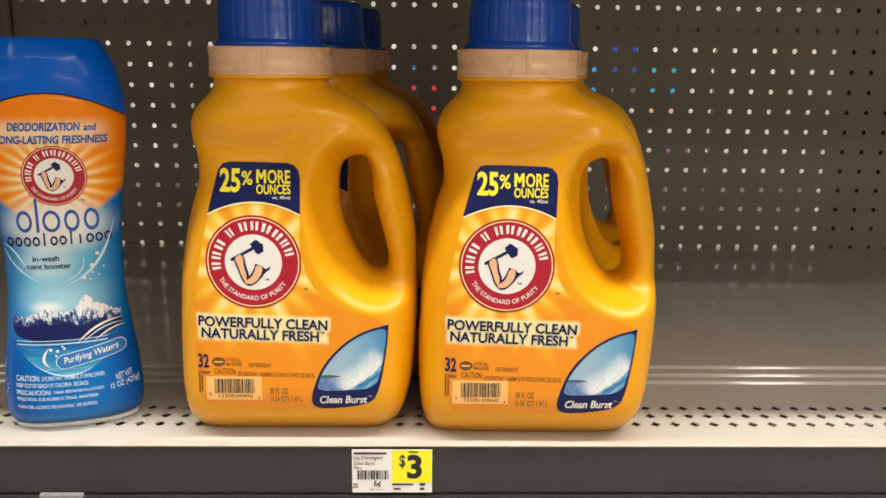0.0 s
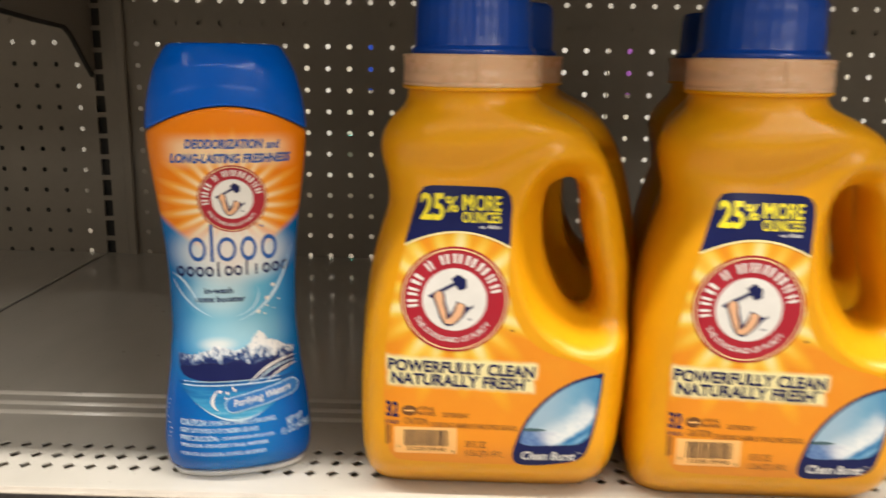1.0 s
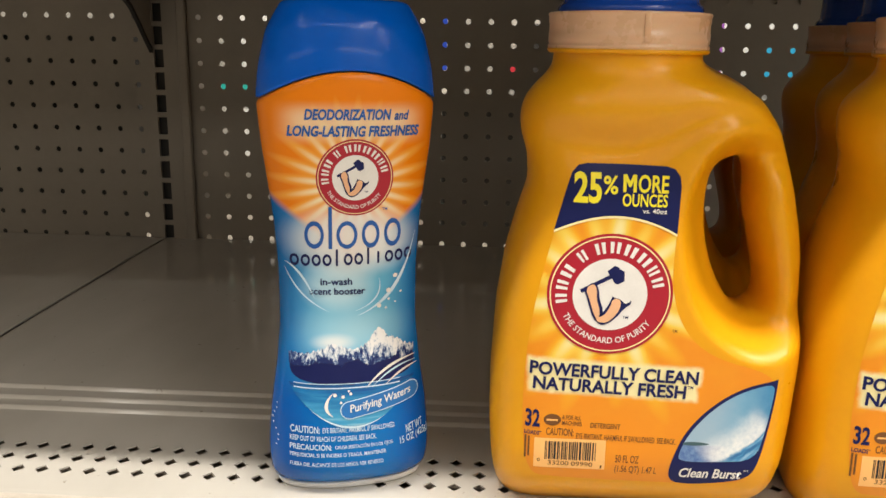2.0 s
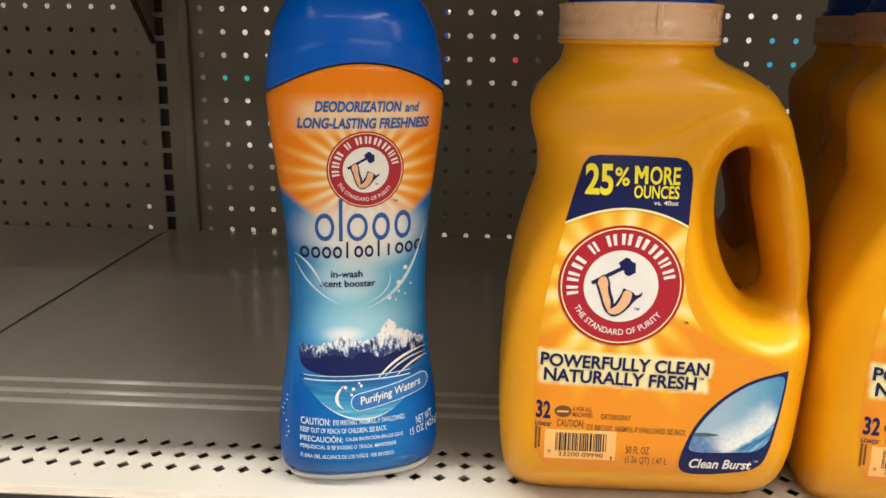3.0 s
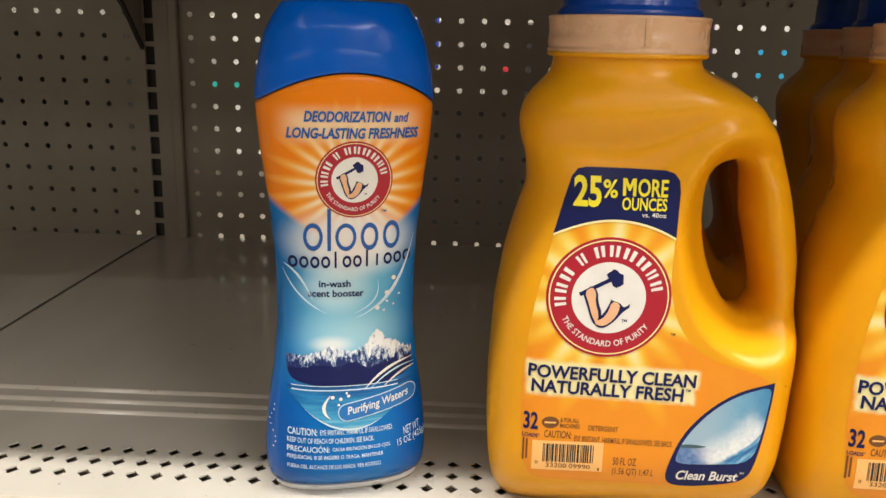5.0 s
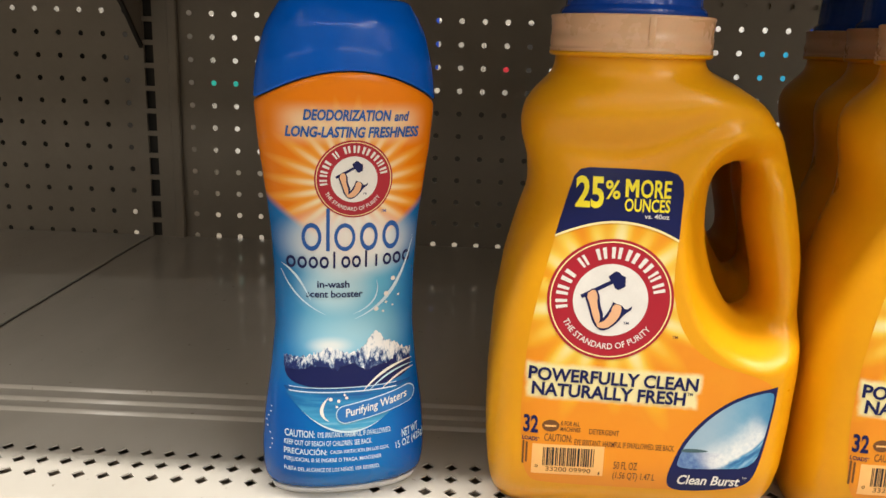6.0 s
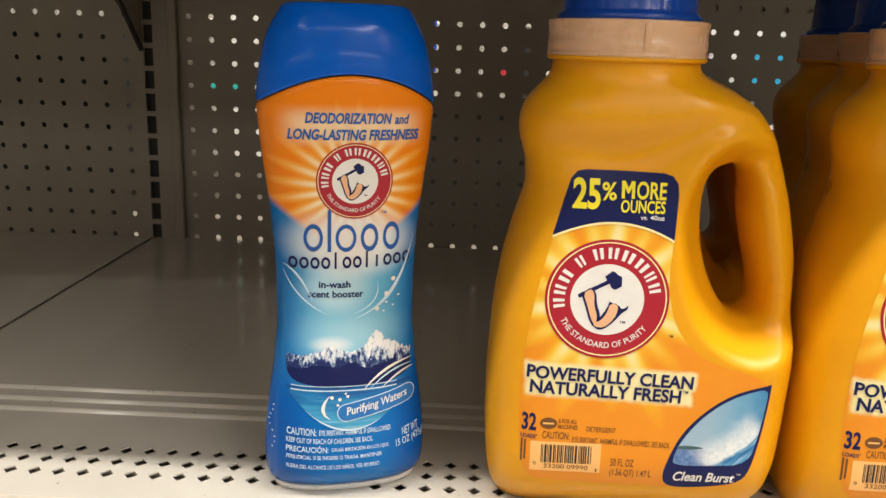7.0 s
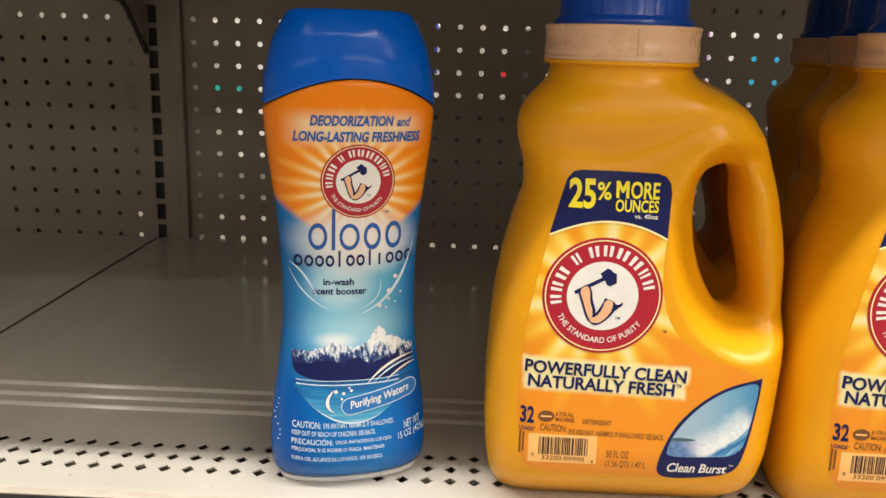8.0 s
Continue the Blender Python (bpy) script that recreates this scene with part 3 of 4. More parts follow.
JR = smooth_profile([(0.0, 0.0605), (0.003, 0.0640), (0.008, 0.0672), (0.016, 0.0702), (0.031, 0.0738), (0.054, 0.0765), (0.081, 0.0780), (0.113, 0.0772), (0.133, 0.0760), (0.145, 0.0740), (0.164, 0.0700), (0.181, 0.0650), (0.196, 0.0580), (0.209, 0.0490), (0.2165, 0.0370), (0.2205, 0.0260), (0.2245, 0.0198), (0.24, 0.0198)])
JH = smooth_profile([(0.0, 0.0220), (0.003, 0.0270), (0.006, 0.0315), (0.012, 0.0385), (0.020, 0.0440), (0.032, 0.0460), (0.060, 0.0448), (0.10, 0.0440), (0.150, 0.0432), (0.170, 0.0420), (0.184, 0.0418), (0.196, 0.0430), (0.205, 0.0434), (0.213, 0.0408), (0.222, 0.0362), (0.24, 0.0358)])
JB = smooth_profile([(0.0, 0.030), (0.15, 0.030), (0.19, 0.034), (0.218, 0.0358), (0.24, 0.0358)])
JP = smooth_profile([(0.0, 3.1), (0.06, 2.6), (0.15, 2.5), (0.20, 2.2), (0.222, 2.0), (0.24, 2.0)])
HOLE = rounded([(0.0375, 0.1815), (0.0275, 0.1765), (0.0252, 0.1600), (0.0270, 0.1400), (0.0345, 0.1190), (0.0455, 0.1035), (0.0555, 0.1030), (0.0585, 0.1130), (0.0535, 0.1360), (0.0482, 0.1550), (0.0470, 0.1710), (0.0440, 0.1800)], 3)
RECESS = rounded([(0.034, 0.1970), (0.0195, 0.1860), (0.0120, 0.1690), (0.0105, 0.1480), (0.0160, 0.1200), (0.0270, 0.1010), (0.0460, 0.0890), (0.0640, 0.0910), (0.0800, 0.0990), (0.100, 0.115), (0.100, 0.180), (0.062, 0.1900)], 3)
# crease that sweeps under the shoulder and over the top of the handle
CREASE = [(-0.085, 0.1960), (-0.058, 0.1915), (-0.040, 0.1875), (-0.022, 0.1865), (-0.009, 0.1895), (0.005, 0.1955), (0.016, 0.2015), (0.028, 0.2040), (0.039, 0.2015), (0.050, 0.1920), (0.058, 0.1780)]
for _ in range(3):
    CREASE = CREASE[:1] + [(a[0] * u + b[0] * (1 - u), a[1] * u + b[1] * (1 - u)) for a, b in zip(CREASE, CREASE[1:]) for u in (0.75, 0.25)] + CREASE[-1:]


def line_distance(px, pz, line):
    """Distance to an open line of points."""
    best = np.full(px.shape, 1e9)
    for (ax, az), (bx, bz) in zip(line, line[1:]):
        ex, ez = bx - ax, bz - az
        t = np.clip(((px - ax) * ex + (pz - az) * ez) / (ex * ex + ez * ez), 0, 1)
        best = np.minimum(best, np.hypot(px - ax - t * ex, pz - az - t * ez))
    return best


def jug_terms(x, z):
    xl, xr, h, r, p = JL(z), JR(z), JH(z), JB(z), JP(z)
    q = np.clip((r - np.minimum(x - xl, xr - x)) / r, 0, 3)
    dh = polygon_distance(x, z, HOLE)
    qh = np.clip((0.0135 - dh) / 0.0135, 0, 3)
    s = np.clip((0.005 - polygon_distance(x, z, RECESS)) / 0.016, 0, 1)
    s = s * s * (3 - 2 * s)
    t = np.clip((x + 0.030) / 0.055, 0, 1)
    t = t * t * (3 - 2 * t)
    groove = (0.0068 - 0.0030 * t) * np.exp(-(line_distance(x, z, CREASE) / (0.0110 - 0.0054 * t)) ** 2)
    return q, qh, h * (1 - 0.36 * s) - groove, p


def jug_field(x, y, z):
    sx, sz = (x[:, :1, :], z[:, :1, :]) if x.ndim == 3 else (x, z)
    q, qh, h, p = jug_terms(sx, sz)
    f = (q ** p + qh ** 2.2 + (np.abs(y) / h) ** p) ** (1 / p) - 1
    return np.maximum(f, np.maximum(-z, z - 0.2325) / 0.03)


def jug_front(x, z):
    q, qh, h, p = jug_terms(x, z)
    return -h * np.clip(1 - q ** p - qh ** 2.2, 0.0, 1) ** (1 / p)


def jug_body():
    v, faces = surface_net(jug_field, (-0.083, -0.050, -0.0042), (0.083, 0.050, 0.2365), 0.0015)
    for _ in range(3):
        e = 2e-4
        x, y, z = v.T
        f = jug_field(x, y, z)
        g = np.stack([(jug_field(x + e, y, z) - jug_field(x - e, y, z)), (jug_field(x, y + e, z) - jug_field(x, y - e, z)), (jug_field(x, y, z + e) - jug_field(x, y, z - e))], 1) / (2 * e)
        step = f[:, None] * g / ((g * g).sum(1)[:, None] + 1e-6)
        ln = np.linalg.norm(step, axis=1)[:, None]
        v = v - step * np.minimum(1, 0.0008 / (ln + 1e-12))
    me = bpy.data.meshes.new("jug")
    me.from_pydata(v.tolist(), [], faces.tolist())
    bm = bmesh.new()
    bm.from_mesh(me)
    bpy.data.meshes.remove(me)
    bmesh.ops.recalc_face_normals(bm, faces=bm.faces)
    return bm


def lathe(cx, profile, n=96, flutes=0, depth=0.0, zone=(0, 0)):
    """Turned form about the upright axis at x = cx, with optional fluting between two heights."""
    rings = []
    for r, z in profile:
        d = depth if zone[0] <= z <= zone[1] else 0.0
        rings.append([(cx + (r - d * max(0.0, math.cos(flutes * 2 * math.pi * i / n)) ** 3) * math.cos(2 * math.pi * i / n), (r - d * max(0.0, math.cos(flutes * 2 * math.pi * i / n)) ** 3) * math.sin(2 * math.pi * i / n), z) for i in range(n)])
    return rings_bm(rings)


def roundel(parent, front, cx, cz, r, lift):
    """Red ring badge: plain blocks in place of its letters, plain shapes inside."""
    k = r / 0.0292
    w = lambda bm, up: wrapped(bm, front, lift + up)
    disc = part("roundel", w(flat_outline(circle_points(cx, cz, r, n=72)), 0), RED, parent, "round red badge with pale ring and white centre")
    part("badge_ring", w(flat_ring(cx, cz, 0.0274 * k, 0.0280 * k), 0.00012), CREAM, parent, "thin pale ring")
    part("badge_centre", w(flat_outline(circle_points(cx, cz, 0.0174 * k)), 0.00012), WHITE, parent, "white disc")
    a = 192.0
    for width in (12, 12, 15, -8, 10, -7, 13, 13, 15, 15, 10, 12):
        if width < 0:
            a += width
            continue
        for u0, u1 in ((0.04, 0.36), (0.62, 0.94)):
            part("badge_block", w(flat_ring(cx, cz, 0.0200 * k, 0.0254 * k, a - width * u0, a - width * u1, 3), 0.00012), WHITE, parent)
        a -= width + 4.4
    motto = lettering("THE STANDARD OF PURITY", 0.0, 1.0, 0.0, 1.0, 0.012)
    for v in motto.verts:
        t, rr = radians(206 + 120 * v.co.x), (0.0240 - 0.0030 * v.co.z) * k
        v.co = (cx + rr * math.cos(t), 0, cz + rr * math.sin(t))
    part("badge_motto", w(motto, 0.00012), WHITE, parent, "white motto along the lower rim")
    P = lambda pts: [(cx + x * 0.000110 * k, cz + z * 0.000110 * k) for x, z in pts]
    shape = lambda pts, n=1: flat_outline(rounded(P(pts), n))
    part("hammer_shape", w(joined(flat_outline(bar_points(*P([(-124, 12)])[0], *P([(4, 82)])[0], 0.0019 * k)), shape([(-16, 104), (14, 128), (30, 122), (38, 112), (56, 104), (58, 62), (30, 46), (14, 54), (6, 72), (-2, 78)], 0)), 0.00024), NAVY, parent, "dark blue hammer shape")
    part("bent_bar", w(joined(shape([(-112, 22), (-70, 58), (-46, 24), (-44, -16), (-22, -74), (-34, -132), (-66, -110), (-92, -30)]), shape([(-40, -134), (-62, -104), (-28, -84), (0, -40), (16, 6), (76, -6), (98, -34), (64, -58), (34, -100), (-8, -134)])), 0.00030), NAVY, parent, "dark blue bent bar")
    part("bent_bar", w(joined(shape([(-104, 24), (-72, 50), (-54, 22), (-56, -18), (-36, -78), (-46, -116), (-66, -84), (-84, -24)]), shape([(-46, -122), (-54, -104), (-22, -94), (2, -60), (14, -14), (50, -20), (46, -62), (24, -98), (-10, -126)])), 0.00042), TAN, parent, "tan bent bar")
    part("cuff_bar", w(shape([(6, 0), (18, 22), (48, 22), (82, 4), (92, -24), (66, -40), (48, -18), (20, -12)]), 0.00054), WHITE, parent, "small white bar")
    part("mark", w(lettering("TM", *P([(60, -104)])[0][:1], *P([(84, -104)])[0][:1], P([(0, -104)])[0][1], P([(0, -92)])[0][1], 0.01), 0.00024), NAVY, parent)
    return disc


def barcode(x0, x1, z0, z1, seed, bars=26):
    rng = random.Random(seed)
    out, x = [], x0
    unit = (x1 - x0) / (bars * 2.9)
    while x < x1 - unit * 2:
        wd = unit * rng.choice((1, 1, 2, 3))
        out.append(flat_outline([(x, z0), (x + wd, z0), (x + wd, z1), (x, z1)]))
        x += wd + unit * rng.choice((1, 1, 2))
    return joined(*out)


def rect(x0, x1, z0, z1):
    return flat_outline([(x0, z0), (x1, z0), (x1, z1), (x0, z1)])


def detergent_jug():
    jug = new("detergent_jug")
    tagged(jug, "yellow plastic detergent jug with blue cap and orange label", "detergent jug", "detergent jugs on the shelf")
    part("body", jug_body(), JUG, jug, "glossy yellow moulded body with a handle opening")
    cx = -0.0160
    part("collar", lathe(cx, [(0.034, 0.2300), (0.0372, 0.2300), (0.0384, 0.2308), (0.0388, 0.2322), (0.0388, 0.2328), (0.0380, 0.2334), (0.0386, 0.2342), (0.0386, 0.2384), (0.0383, 0.2387), (0.0383, 0.2432), (0.0386, 0.2435), (0.0386, 0.2462), (0.0390, 0.2466), (0.0390, 0.2474), (0.0385, 0.2480), (0.0345, 0.2482)], 128), COLLAR, jug, "frosted translucent pouring collar")
    part("neck", lathe(cx, [(0.0345, 0.2305), (0.0352, 0.2312), (0.0352, 0.2350), (0.0360, 0.2358), (0.0360, 0.2372), (0.0352, 0.2380), (0.0352, 0.2420), (0.0360, 0.2428), (0.0360, 0.2440), (0.0350, 0.2462), (0.0300, 0.2464)], 96), JUG, jug, "yellow threaded neck inside the collar")
    part("collar_seam", box_bm(-0.0150, -0.0120, -0.0391, -0.0380, 0.2345, 0.2472, bevel=0.0003), COLLAR, jug)
    part("neck_bead", lathe(cx, [(0.0340, 0.2290), (0.0378, 0.2291), (0.0389, 0.2300), (0.0389, 0.2312), (0.0340, 0.2314)], 96), JUG, jug, "yellow neck bead")
    cap = lathe(cx, [(0.0345, 0.2470), (0.0347, 0.2495), (0.0340, 0.2512), (0.0327, 0.2520), (0.0322, 0.2530), (0.0316, 0.2700), (0.0311, 0.2772), (0.0302, 0.2796), (0.0285, 0.2806), (0.0200, 0.2806)], 240, 30, 0.00035, (0.2525, 0.2775))
    part("cap", cap, CAP, jug, "dark blue fluted measuring cap")

    def W(bm, lift):
        return wrapped(bm, jug_front, lift)

    edge = rounded([(-0.050, 0.150), (-0.0440, 0.1740), (-0.0390, 0.1795), (0.0020, 0.1795), (0.0062, 0.1740), (0.0058, 0.1480), (0.0052, 0.1250), (0.0110, 0.1040), (0.0260, 0.0890), (0.0560, 0.0820), (0.0590, 0.0720), (0.0575, 0.0460), (0.0500, 0.0275), (0.0400, 0.0225), (-0.0490, 0.0230), (-0.0580, 0.0260), (-0.0615, 0.0440), (-0.0620, 0.0770), (-0.0585, 0.1110)], 3)
    label = part("label", W(flat_outline(edge), 0.0002), BURST, jug, "orange label film with a pale sunburst")
    # headline panel
    arc = [(-0.0505 + 0.0565 * i / 16, 0.1485 + 0.0078 * (1 - ((i - 8.0) / 8.0) ** 2)) for i in range(17)]
    panel = arc + [(0.0064, 0.1700), (0.0056, 0.1752), (0.0030, 0.1785), (-0.0010, 0.1797), (-0.0365, 0.1797), (-0.0405, 0.1788), (-0.0432, 0.1755), (-0.0448, 0.1700)]
    part("headline_panel", W(flat_outline(panel), 0.00035), NAVY, label, "dark blue headline panel")
    rim = arc + [(x, z - 0.0011) for x, z in arc[::-1]]
    part("panel_rim", W(flat_outline(rim), 0.00040), CREAM, label)
    for txt, a, b, c, d, bold, mat, lift in (
        ("25", -0.0422, -0.0296, 0.1618, 0.1760, 0.032, YELLOW, 0.0005),
        ("%", -0.0290, -0.0222, 0.1662, 0.1745, 0.02, YELLOW, 0.0005),
        ("ORE", -0.0131, 0.0006, 0.1672, 0.1755, 0.022, YELLOW, 0.0005),
        ("OUNCES", -0.0200, 0.0006, 0.1608, 0.1668, 0.020, YELLOW, 0.0005),
        ("vs. 40oz", -0.0106, 0.0006, 0.1578, 0.1600, 0.015, WHITE, 0.0005),
    ):
        part("headline_text", W(lettering(txt, a, b, c, d, bold), lift), mat, label)
    em = [(0.0, 0.0), (0.0, 1.0), (0.27, 1.0), (0.5, 0.62), (0.73, 1.0), (1.0, 1.0), (1.0, 0.0), (0.76, 0.0), (0.76, 0.62), (0.56, 0.30), (0.44, 0.30), (0.24, 0.62), (0.24, 0.0)]
    part("headline_text", W(flat_outline([(-0.0200 + 0.0061 * u, 0.1674 + 0.0079 * v) for u, v in em]), 0.0005), YELLOW, label)
    roundel(label, jug_front, -0.0232, 0.1186, 0.0294, 0.00045)
    for txt, a, b, c, d, bold, turn, mat in (
        ("POWERFULLY CLEAN", -0.0590, 0.0216, 0.0762, 0.0830, 0.028, -1.9, NAVY),
        ("NATURALLY FRESH", -0.0572, 0.0162, 0.0687, 0.0755, 0.028, -1.9, NAVY),
        ("TM", 0.0168, 0.0194, 0.0728, 0.0743, 0.01, -1.9, NAVY),
        ("TM", 0.0072, 0.0096, 0.1010, 0.1024, 0.01, 0, BROWN),
        ("32", -0.0602, -0.0532, 0.0500, 0.0592, 0.028, 0, NAVY),
        ("LOADS*", -0.0604, -0.0522, 0.0460, 0.0482, 0.025, -1, NAVY),
        ("& FOR ALL", -0.0424, -0.0332, 0.0545, 0.0568, 0.012, -1.5, BROWN),
        ("MACHINES", -0.0424, -0.0327, 0.0515, 0.0538, 0.012, -1.5, BROWN),
        ("DETERGENT", -0.0285, -0.0140, 0.0506, 0.0533, 0.008, -1.5, BROWN),
        ("CAUTION:", -0.0500, -0.0365, 0.0461, 0.0500, 0.010, -1.5, BROWN),
        ("EYE IRRITANT. HARMFUL IF SWALLOWED. SEE BACK.", -0.0352, 0.0132, 0.0443, 0.0473, 0.006, -1.2, BROWN),
        ("33200", -0.0485, -0.0382, 0.0304, 0.0328, 0.006, -1, BROWN),
        ("09990", -0.0370, -0.0265, 0.0302, 0.0326, 0.006, -1, BROWN),
        ("0", -0.0538, -0.0524, 0.0320, 0.0338, 0.006, 0, BROWN),
        ("1", -0.0228, -0.0220, 0.0294, 0.0311, 0.006, 0, BROWN),
        ("50 FL OZ", -0.0155, -0.0040, 0.0331, 0.0371, 0.006, -1, BROWN),
        ("(1.56 QT) 1.47 L", -0.0155, 0.0050, 0.0266, 0.0315, 0.006, -1, BROWN),
    ):
        part("label_text", W(lettering(txt, a, b, c, d, bold, 0.0, turn), 0.0005 if mat is NAVY else 0.00042), mat, label)
    part("code_panel", W(rect(-0.0555, -0.0205, 0.0288, 0.0445), 0.00032), PEACH, label, "peach panel behind the bar code")
    tagged(part("bar_code", W(barcode(-0.0502, -0.0248, 0.0335, 0.0430, 4), 0.00044), BLACK, label), kind="stuff")
    for x0, z0, z1 in ((-0.0602, 0.0335, 0.0455), (-0.0586, 0.0345, 0.0450)):
        part("fine_print", W(rect(x0, x0 + 0.0009, z0, z1), 0.00042), BROWN, label)
    part("mark_oval", W(flat_outline(circle_points(-0.0472, 0.0542, 0.0042, 0.0030)), 0.00040), BROWN, label, "brown oval mark")
    part("mark_stroke", W(rect(-0.0500, -0.0445, 0.0537, 0.0546), 0.0005), PEACH, label)
    # wave emblem
    leaf = rounded([(0.0594, 0.0786), (0.0471, 0.0757), (0.0363, 0.0701), (0.0259, 0.0612), (0.0171, 0.0499), (0.0116, 0.0351), (0.0105, 0.0272), (0.0136, 0.0231), (0.0225, 0.0225), (0.0368, 0.0241), (0.0496, 0.0272), (0.0538, 0.0361), (0.0571, 0.0533), (0.0591, 0.0686), (0.0596, 0.0786)], 2)
    emblem = part("wave_emblem", W(flat_outline(leaf), 0.00045), NAVY, label, "dark blue leaf-shaped emblem")
    sea = rounded([(0.0582, 0.0770), (0.0471, 0.0740), (0.0368, 0.0686), (0.0272, 0.0602), (0.0190, 0.0494), (0.0151, 0.0400), (0.0151, 0.0351), (0.0333, 0.0356), (0.0520, 0.0371), (0.0558, 0.0533), (0.0579, 0.0686)], 2)
    part("wave_picture", W(flat_outline(sea), 0.0006), WAVE, label, "blue and white breaking wave picture")
    part("shore", W(flat_outline(rounded([(0.0164, 0.0452), (0.0205, 0.0459), (0.0266, 0.0455), (0.0303, 0.0448), (0.0244, 0.0439), (0.0166, 0.0438)], 2)), 0.0007), ink("headland_ink", (0.05, 0.11, 0.13)), label, "dark headland on the picture")
    part("emblem_text", W(lettering("Clean Burst", 0.0160, 0.0462, 0.0266, 0.0320, 0.024, 0.22, 0.5), 0.0006), WHITE, label)
    part("emblem_text", W(lettering("TM", 0.0468, 0.0490, 0.0310, 0.0321, 0.0, 0.0, 0.5), 0.0006), WHITE, label)
    return jug


first = detergent_jug()
JUGS = [(-0.1120, 0.0460, 0.0), (0.0446, 0.0395, -1.0), (-0.0915, 0.1345, 1.0), (-0.0825, 0.2245, 0.0), (0.0665, 0.1290, 0.0), (0.0765, 0.2200, 0.0)]
first.matrix_world = pose(JUGS[0][0], JUGS[0][1], 0, 0, 0, JUGS[0][2])
for i, (x, y, rz) in enumerate(JUGS[1:]):
    c = copy_thing(first, pose(x, y, 0, 0, 0, rz))
    if i:
        tagged(c, "yellow plastic detergent jug standing in shade behind another")


# ---- scent booster bottle ----
BA = smooth_profile([(0.0, 0.0368), (0.003, 0.0398), (0.008, 0.0422), (0.014, 0.0430), (0.024, 0.0433), (0.044, 0.0417), (0.068, 0.0381), (0.091, 0.0358), (0.119, 0.0359), (0.140, 0.0371), (0.160, 0.0393), (0.184, 0.0425), (0.2015, 0.0440), (0.23, 0.0440)], width=0.005)
BD = smooth_profile([(0.0, 0.39), (0.003, 0.46), (0.008, 0.57), (0.016, 0.64), (0.23, 0.645)], width=0.004)
CA = smooth_profile([(0.195, 0.0440), (0.2075, 0.0440), (0.220, 0.0426), (0.2365, 0.0385), (0.246, 0.0335), (0.252, 0.0300)], width=0.004)
BP = 2.25


def booster_depth(z):
    return BA(z) * BD(z)


def booster_front(x, z):
    a = BA(z)
    return -booster_depth(z) * np.clip(1 - (np.abs(x) / a) ** BP, 0.0, 1) ** (1 / BP)


def oval(a, b, z_of, n=200):
    """A closed superellipse ring; a and b may be numbers or profiles of the height."""
    ring = []
    for i in range(n):
        t = 2 * math.pi * i / n
        c, s = math.cos(t), math.sin(t)
        x, y, z = 0.04 * c, 0.0, 0.0
        for _ in range(3):
            z = z_of(x)
            aa, bb = (float(a(z)), float(b(z))) if callable(a) else (a, b)
            x, y = aa * math.copysign(abs(c) ** (2 / BP), c), bb * math.copysign(abs(s) ** (2 / BP), s)
        ring.append((x, y, z_of(x)))
    return ring


def brow(x):
    """Height of the joint between body and cap: it arches over the face."""
    return 0.2030 + 0.0140 * max(0.0, 1 - (x / 0.0435) ** 2)


